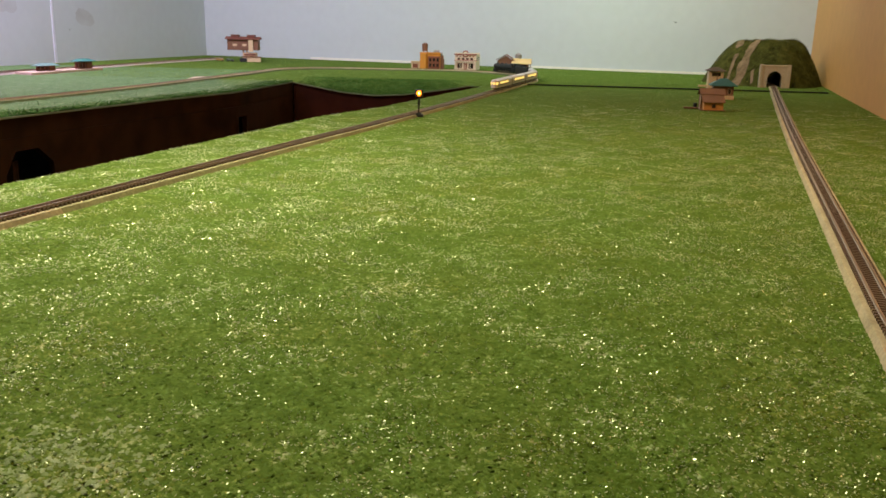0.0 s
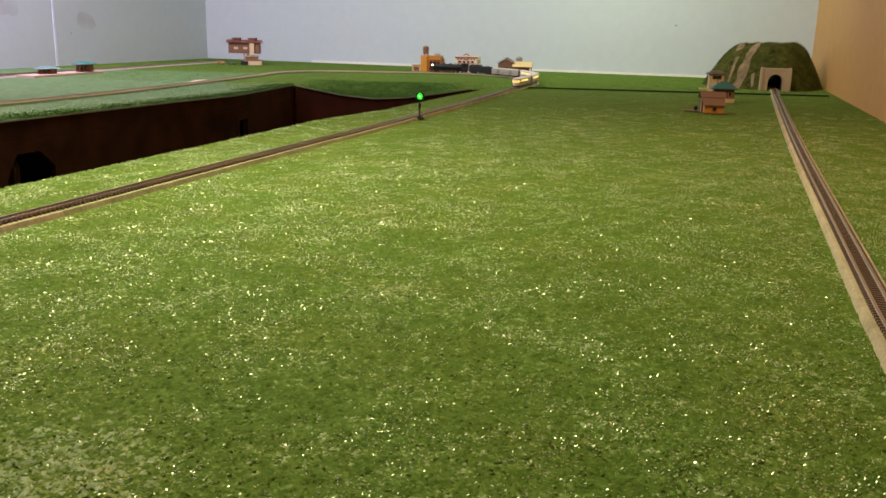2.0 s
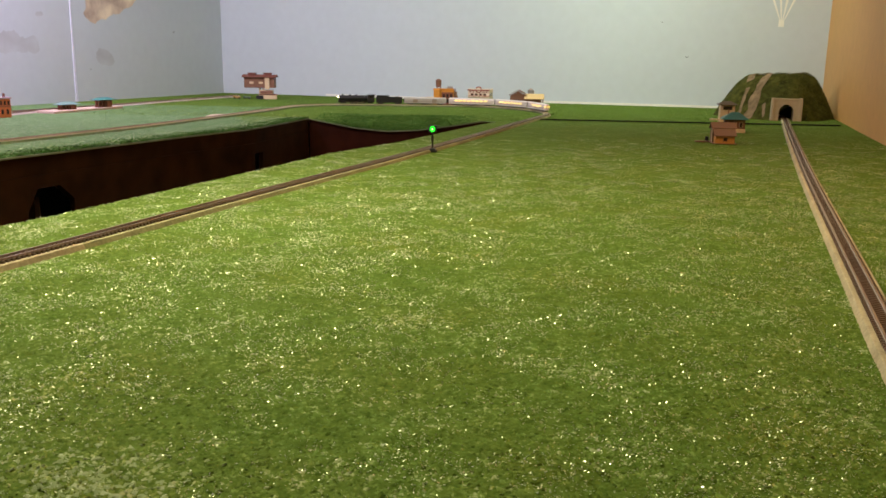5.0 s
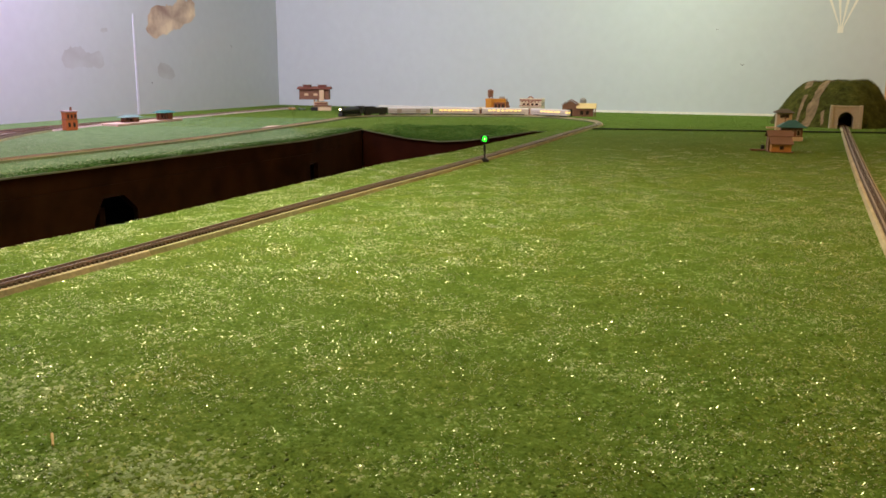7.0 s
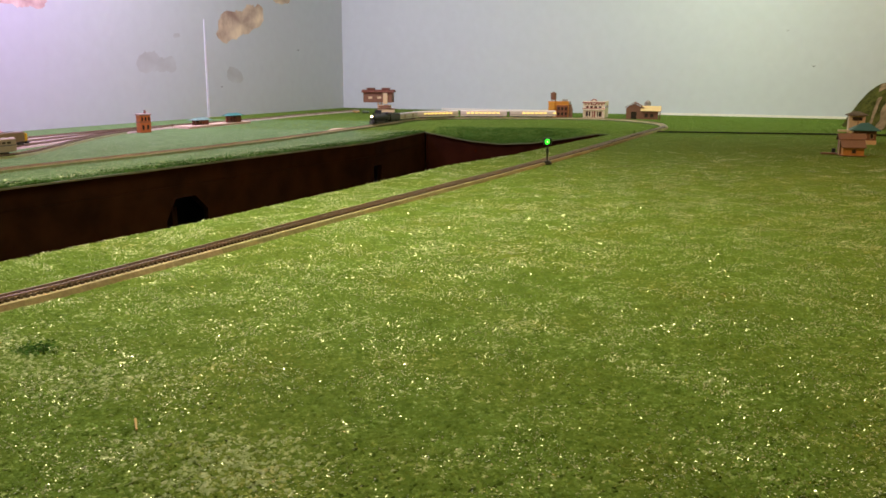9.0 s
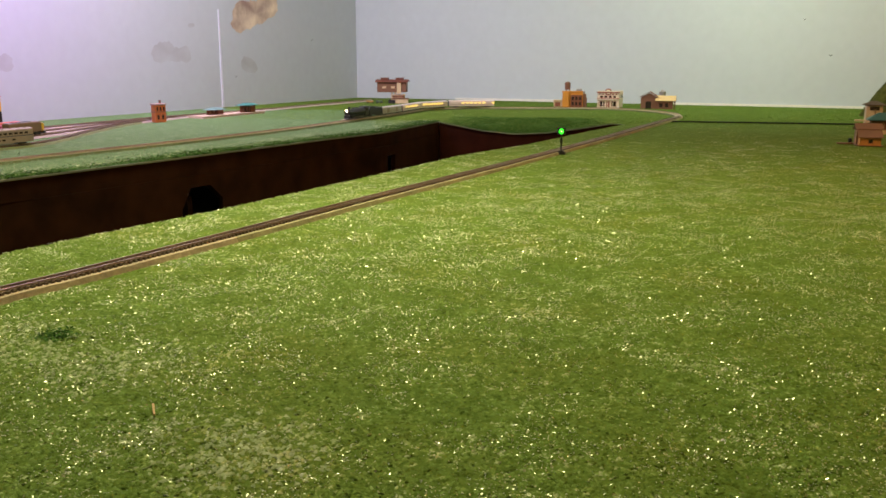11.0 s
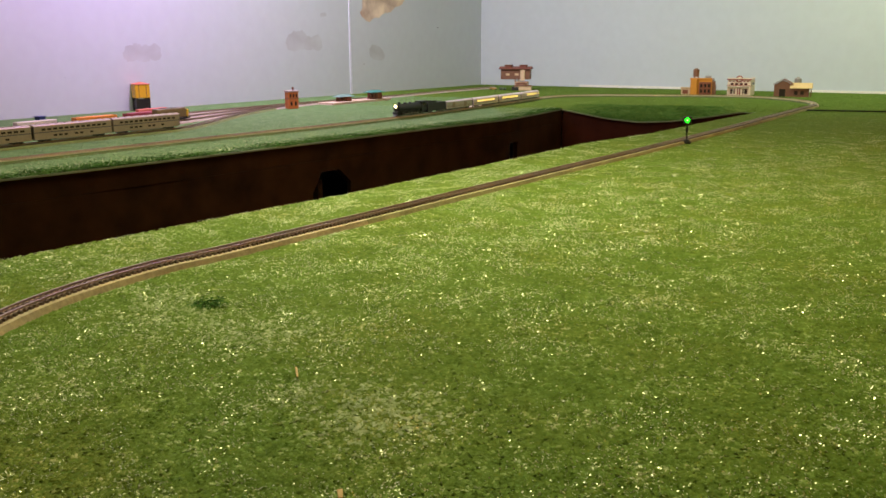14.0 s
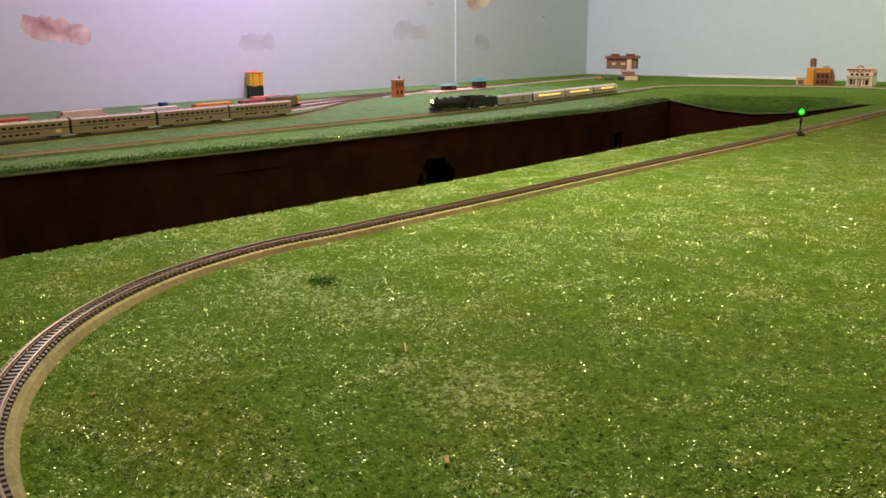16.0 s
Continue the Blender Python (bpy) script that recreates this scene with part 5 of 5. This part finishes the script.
def coach(kind):
    """A streamlined passenger car, 0.166 m long, forward along x."""
    label = {"baggage": "silver baggage car with sliding doors", "coach": "silver passenger coach with lit yellow windows", "tail": "silver round-end observation car with lit windows"}[kind]
    r = tagged(new("passenger_car"), label, "model railway car", "cars of the steam train")
    L, w = 0.083, 0.0093
    bm = bmesh.new()
    shell(bm, -L + (0.010 if kind == "tail" else 0), L, car_prof(w, 0.0042, 0.0195, 0.0045))
    if kind == "tail":
        # the rounded end
        prof = car_prof(w, 0.0042, 0.0195, 0.0045)
        prev = [bm.verts.new((-L + 0.010, y, z)) for y, z in prof]
        for t in (0.35, 0.65, 0.88, 1.0):
            k = math.sqrt(max(0.0, 1 - t * t)) * 0.75 + 0.25
            cur = [bm.verts.new((-L + 0.010 - 0.010 * t, y * k, z if z < 0.01 else 0.0042 + (z - 0.0042) * (0.86 + 0.14 * k))) for y, z in prof]
            for i in range(len(prof) - 1):
                bm.faces.new((prev[i], prev[i + 1], cur[i + 1], cur[i]))
            prev = cur
        bm.faces.new(prev)
        bmesh.ops.recalc_face_normals(bm, faces=bm.faces)
    part("body", bm, M_SILVER if kind == "baggage" else M_BRIGHT, r)
    boxes("underframe", M_BLACK, r, (-L + 0.012, L - 0.006, -0.0070, 0.0070, 0.0030, 0.0044), (-0.02, 0.015, -0.0075, 0.0075, 0.0016, 0.0042))
    bogie(r, -0.058, M_BLACK)
    bogie(r, 0.058, M_BLACK)
    boxes("vestibule", M_BLACK, r, (L, L + 0.0025, -0.006, 0.006, 0.005, 0.020))
    if kind != "tail":
        boxes("vestibule", M_BLACK, r, (-L - 0.0025, -L, -0.006, 0.006, 0.005, 0.020))
    for sy in (-1, 1):
        for z in (0.0085, 0.0105):
            boxes("fluting", M_SILVER2, r, (-L + 0.012, L - 0.002, sy * w - 0.0003, sy * w + 0.0003, z, z + 0.0007))
        if kind == "baggage":
            for x in (-0.045, 0.030):
                boxes("baggage_door", M_SILVER2, r, (x, x + 0.018, sy * w - 0.0005, sy * w + 0.0005, 0.006, 0.0185))
        else:
            n = 8 if kind == "coach" else 6
            for k in range(n):
                x = -0.056 + k * 0.0152 + (0.008 if kind == "tail" else 0)
                boxes("window", M_LIT, r, (x, x + 0.0092, sy * w - 0.0004, sy * w + 0.0004, 0.0132, 0.0172))
    if kind == "tail":
        for sy in (-1, 1):
            boxes("end_window", M_LIT, r, (-L - 0.0004, -L + 0.0012, sy * 0.0014 - 0.0011, sy * 0.0014 + 0.0011, 0.0122, 0.0168))
            boxes("end_window", M_LIT, r, (-L + 0.0012, -L + 0.0040, sy * 0.0066 - 0.0014, sy * 0.0066 + 0.0014, 0.0122, 0.0168))
            boxes("end_window", M_LIT, r, (-L + 0.0060, -L + 0.0095, sy * 0.0088 - 0.0007, sy * 0.0088 + 0.0007, 0.0128, 0.0170))
    return r


def engine():
    r = tagged(new("steam_locomotive"), "large black steam locomotive with a glowing headlight", "model locomotive")
    bm = bmesh.new()
    bmesh.ops.create_cone(bm, cap_ends=True, segments=28, radius1=0.0100, radius2=0.0088, depth=0.098, matrix=Matrix.Translation((0.014, 0, 0.0190)) @ Matrix.Rotation(math.pi / 2, 4, "Y"))
    part("boiler", bm, M_BLACK, r, "long black boiler")
    bm = bmesh.new()
    bmesh.ops.create_cone(bm, cap_ends=True, segments=28, radius1=0.0086, radius2=0.0078, depth=0.004, matrix=Matrix.Translation((0.064, 0, 0.0190)) @ Matrix.Rotation(math.pi / 2, 4, "Y"))
    part("smokebox_door", bm, M_MAST, r)
    bm = bmesh.new()
    cyl(bm, 0.052, 0, 0.026, 0.0325, 0.0028, 0.0032)
    part("chimney", bm, M_BLACK, r)
    for x in (0.026, 0.004):
        bm = bmesh.new()
        cyl(bm, x, 0, 0.026, 0.0300, 0.0046, 0.0040)
        cyl(bm, x, 0, 0.0300, 0.0315, 0.0040, 0.0014)
        part("dome", bm, M_BLACK, r)
    boxes("cab", M_BLACK, r, (-0.060, -0.036, -0.0100, 0.0100, 0.008, 0.0300), bev=0.0006)
    boxes("cab_roof", M_BLACK, r, (-0.064, -0.034, -0.0102, 0.0106, 0.0300, 0.0313), bev=0.0005)
    for sy in (-1, 1):
        boxes("cab_window", M_GLASS, r, (-0.054, -0.042, sy * 0.0100 - 0.0003, sy * 0.0100 + 0.0003, 0.0205, 0.0270))
        boxes("running_board", M_MAST, r, (-0.036, 0.062, sy * 0.0085 - 0.0018, sy * 0.0085 + 0.0018, 0.0118, 0.0128))
        boxes("cylinder_block", M_BLACK, r, (0.040, 0.056, sy * 0.0088 - 0.0022, sy * 0.0088 + 0.0022, 0.0035, 0.0105), bev=0.001)
        boxes("side_rod", M_RAIL, r, (-0.022, 0.040, sy * 0.0078 - 0.0004, sy * 0.0078 + 0.0004, 0.0046, 0.0056), label="bright side rod")
        boxes("handrail", M_RAIL, r, (-0.030, 0.058, sy * 0.0078 - 0.0002, sy * 0.0078 + 0.0002, 0.0208, 0.0212))
        for x in (-0.022, -0.008, 0.006, 0.020):
            bm = bmesh.new()
            bmesh.ops.create_cone(bm, cap_ends=True, segments=20, radius1=0.0060, radius2=0.0060, depth=0.0016, matrix=Matrix.Translation((x, sy * 0.0052, 0.0060)) @ Matrix.Rotation(math.pi / 2, 4, "X"))
            part("driving_wheel", bm, M_MAST, r)
        for x in (0.045, 0.055, -0.040, -0.050):
            bm = bmesh.new()
            bmesh.ops.create_cone(bm, cap_ends=True, segments=14, radius1=0.0030, radius2=0.0030, depth=0.0015, matrix=Matrix.Translation((x, sy * 0.0048, 0.0030)) @ Matrix.Rotation(math.pi / 2, 4, "X"))
            part("carrying_wheel", bm, M_MAST, r)
    boxes("frame", M_BLACK, r, (-0.058, 0.062, -0.0035, 0.0035, 0.004, 0.0115))
    boxes("pilot_beam", M_BLACK, r, (0.062, 0.069, -0.0085, 0.0085, 0.005, 0.0110), bev=0.0006)
    bm = bmesh.new()
    v = [bm.verts.new(c) for c in ((0.068, -0.0085, 0.0052), (0.068, 0.0085, 0.0052), (0.076, 0, 0.0012), (0.068, -0.0085, 0.0012), (0.068, 0.0085, 0.0012))]
    for f in ((0, 2, 1), (0, 3, 2), (1, 2, 4), (3, 4, 2), (0, 1, 4, 3)):
        bm.faces.new([v[k] for k in f])
    bmesh.ops.recalc_face_normals(bm, faces=bm.faces)
    part("cowcatcher", bm, M_BLACK, r)
    bm = bmesh.new()
    bmesh.ops.create_uvsphere(bm, u_segments=14, v_segments=10, radius=0.0030, matrix=Matrix.Translation((0.0672, 0, 0.0235)))
    part("headlight", bm, M_HEAD, r, "glowing warm headlight")
    return r


def tender():
    r = tagged(new("coal_tender"), "long black coal tender behind the locomotive", "model railway car")
    boxes("tank", M_BLACK, r, (-0.046, 0.046, -0.0096, 0.0096, 0.0045, 0.0245), bev=0.0008)
    boxes("coal_boards", M_BLACK, r, (0.0, 0.044, -0.0085, -0.0078, 0.0245, 0.029), (0.0, 0.044, 0.0078, 0.0085, 0.0245, 0.029))
    bm = bmesh.new()
    for k in range(60):
        q = random.Random(k)
        bmesh.ops.create_cube(bm, size=0.0028, matrix=pose(q.uniform(0.004, 0.042), q.uniform(-0.007, 0.007), q.uniform(0.0245, 0.0275), q.uniform(0, 90), q.uniform(0, 90), q.uniform(0, 90)))
    part("coal", bm, M_BLACK, r, "heaped black coal")
    bogie(r, -0.030, M_BLACK)
    bogie(r, 0.030, M_BLACK)
    boxes("water_hatch", M_BLACK, r, (-0.034, -0.022, -0.004, 0.004, 0.0245, 0.0262), bev=0.0004)
    return r


LOCO, TENDER = engine(), tender()
CARS = [coach("baggage"), coach("coach"), coach("coach"), coach("tail")]


# the parked bilevel train
def bilevel(tone):
    r = tagged(new("bilevel_car"), "parked silver bilevel passenger car on the siding" if not tone else "parked cream-lit bilevel passenger car on the siding", "model railway car", "parked bilevel train")
    L, w = 0.0855, 0.0098
    m = M_SILVER2
    bm = bmesh.new()
    shell(bm, -L, L, car_prof(w, 0.0040, 0.0270, 0.0040))
    part("body", bm, m, r)
    for sy in (-1, 1):
        for k in range(12):
            x = -0.070 + k * 0.0122
            boxes("upper_window", M_GLASS, r, (x, x + 0.0082, sy * w - 0.0003, sy * w + 0.0003, 0.0198, 0.0234))
        for k in ((-4, -3, -2, 0, 1, 3) if not tone else (-4, -3, -2, -1, 0, 1, 2)):
            x = k * 0.0115
            boxes("lower_window", M_GLASS, r, (x, x + 0.0072, sy * w - 0.0003, sy * w + 0.0003, 0.0085, 0.0118))
        boxes("stripe", M_STRIPE, r, (-L, L, sy * w - 0.0002, sy * w + 0.0002, 0.0158, 0.0172), label="dark side stripe")
    if tone:
        boxes("marker", mat("pale_yellow_panel", (0.75, 0.65, 0.30), 0.5), r, (0.060, 0.070, -w - 0.0004, -w + 0.0002, 0.009, 0.0140), label="pale yellow panel")
    for x in (-0.060, 0.060):
        bogie(r, x, M_BLACK)
    boxes("skirt", M_GREY, r, (-0.040, 0.040, -0.0085, 0.0085, 0.0018, 0.0042))
    for x in np.arange(-0.07, 0.075, 0.0175):
        boxes("roof_rib", m, r, (x, x + 0.0012, -0.0075, 0.0075, 0.0302, 0.0313))
    for x in (-L - 0.001, L + 0.001):
        boxes("diaphragm", M_BLACK, r, (x - 0.001, x + 0.001, -0.005, 0.005, 0.006, 0.026))
    return r


PS = lengths(PARK)
front = PS[int(np.argmin(np.hypot(PARK[:, 0] + 1.12, PARK[:, 1] - 1.532)))]
for k in range(6):
    car = bilevel(k == 3)
    car.matrix_basis = on_line(PARK, PS, front - 0.1000 - k * 0.1765, 0.06)
    car.scale = (1, 1, 1.04)


def freight(kind, line, at, label, colour, rz=0.0):
    r = tagged(new({"flat": "flat_car", "diesel": "diesel_locomotive", "gondola": "gondola_car", "short": "work_car"}[kind]), label, "model railway car" if kind != "diesel" else "model locomotive")
    m = mat(kind + "_paint", colour, 0.5, 0, 0.12, 200, 0.05, 900)
    if kind == "short":
        boxes("cabin", m, r, (-0.008, 0.008, -0.0085, 0.0085, 0.006, 0.0200), bev=0.0008)
        boxes("roof", m, r, (-0.0095, 0.0095, -0.0095, 0.0095, 0.0200, 0.0215), bev=0.0005)
        boxes("sill", M_BLACK, r, (-0.040, 0.040, -0.0070, 0.0070, 0.0045, 0.0062))
    elif kind in ("flat", "gondola"):
        hgt = 0.017 if kind == "gondola" else 0.009
        boxes("deck", M_BROWN, r, (-0.055, 0.055, -0.0085, 0.0085, 0.0055, 0.0075))
        for sy in (-1, 1):
            boxes("side", m, r, (-0.055, 0.055, sy * 0.0085 - 0.0006, sy * 0.0085 + 0.0006, 0.0055, hgt))
        for sx in (-1, 1):
            boxes("end", m, r, (sx * 0.055 - 0.0006, sx * 0.055 + 0.0006, -0.0085, 0.0085, 0.0055, hgt + 0.001))
        boxes("load", m, r, (-0.048, 0.048, -0.0070, 0.0070, 0.0075, 0.0185), bev=0.0012, label="covered load")
    else:
        boxes("hood", m, r, (-0.054, 0.046, -0.0088, 0.0088, 0.007, 0.0285), bev=0.0012)
        boxes("nose", M_YELLOW, r, (0.046, 0.056, -0.0086, 0.0086, 0.007, 0.0255), bev=0.0025, label="yellow cab nose")
        boxes("roof", M_GREY, r, (-0.054, 0.044, -0.0075, 0.0075, 0.0285, 0.0302), bev=0.0006)
        boxes("windscreen", M_GLASS, r, (0.0475, 0.0555, -0.0078, 0.0078, 0.0205, 0.0246))
        boxes("pilot", M_BLACK, r, (0.050, 0.059, -0.0085, 0.0085, 0.002, 0.007), bev=0.0005)
        for x in (-0.035, -0.015, 0.005):
            boxes("fan", M_BLACK, r, (x, x + 0.012, -0.005, 0.005, 0.0302, 0.0310))
    x = 0.034
    bogie(r, -x, M_BLACK)
    bogie(r, x, M_BLACK)
    ss = lengths(line)
    s = ss[int(np.argmin(np.hypot(line[:, 0] - at[0], line[:, 1] - at[1])))]
    r.matrix_basis = on_line(line, ss, s, 0.034)


freight("diesel", YARD_A, (-1.24, 1.672), "brown diesel locomotive with a yellow nose", (0.20, 0.13, 0.06))
freight("gondola", YARD_B, (-1.36, 1.545), "orange loaded gondola parked in the yard", (0.70, 0.25, 0.03))
freight("gondola", YARD_B, (-1.33, 1.68), "dark red gondola parked in the yard", (0.32, 0.05, 0.08))
freight("flat", YARD_C, (-1.39, 1.80), "salmon loaded flat car parked in the yard", (0.62, 0.16, 0.12))
freight("flat", YARD_B, (-1.395, 1.405), "white loaded flat car parked in the yard", (0.62, 0.55, 0.52))
freight("short", YARD_C, (-1.444, 1.475), "short blue work car parked in the yard", (0.03, 0.05, 0.22))
freight("flat", YARD_C, (-1.475, 1.27), "cream loaded flat car parked in the yard", (0.60, 0.45, 0.38))
freight("flat", YARD_B, (-1.465, 1.06), "red loaded flat car parked in the yard", (0.50, 0.08, 0.06))
freight("gondola", YARD_B, (-1.495, 0.93), "red-brown gondola parked in the yard", (0.36, 0.09, 0.06))


# ---------------------------------------------------------------- what moves
def motions():
    ss = lengths(MAIN)
    start, speed = 2.663, 0.1307
    # distance of each vehicle's middle behind the front of the train, half its bogie spacing
    stock = [(LOCO, 0.074, 0.035), (TENDER, 0.190, 0.030)]
    stock += [(c, 0.322 if k == 0 else 0.4965 + (k - 1) * 0.1820, 0.058) for k, c in enumerate(CARS)]
    # the train gains a little on an even pace past the curve
    gain = [(0, 0), (3, -0.018), (5, -0.012), (7, -0.024), (9, 0.030), (12.5, 0.060), (16, 0.054)]
    for ob, behind, half in stock:
        ob.scale = (0.93 if ob is CARS[0] else 1.03, 1, 1.08)
        walk(ob, [(t, on_line(MAIN, ss, start + speed * t + lerp(t, gain) - behind, half)) for t in np.linspace(0, 16, 41)])
    # the lens carrier turns from amber to green
    walk(carrier, [(0, pose(0, 0, 0)), (1.7, pose(0, 0, 0)), (1.74, pose(0, 0, 0, 0, 0, 60)), (1.78, pose(0, 0, 0, 0, 0, 120)), (1.82, pose(0, 0, 0, 0, 0, 180)), (16, pose(0, 0, 0, 0, 0, 180))])


motions()
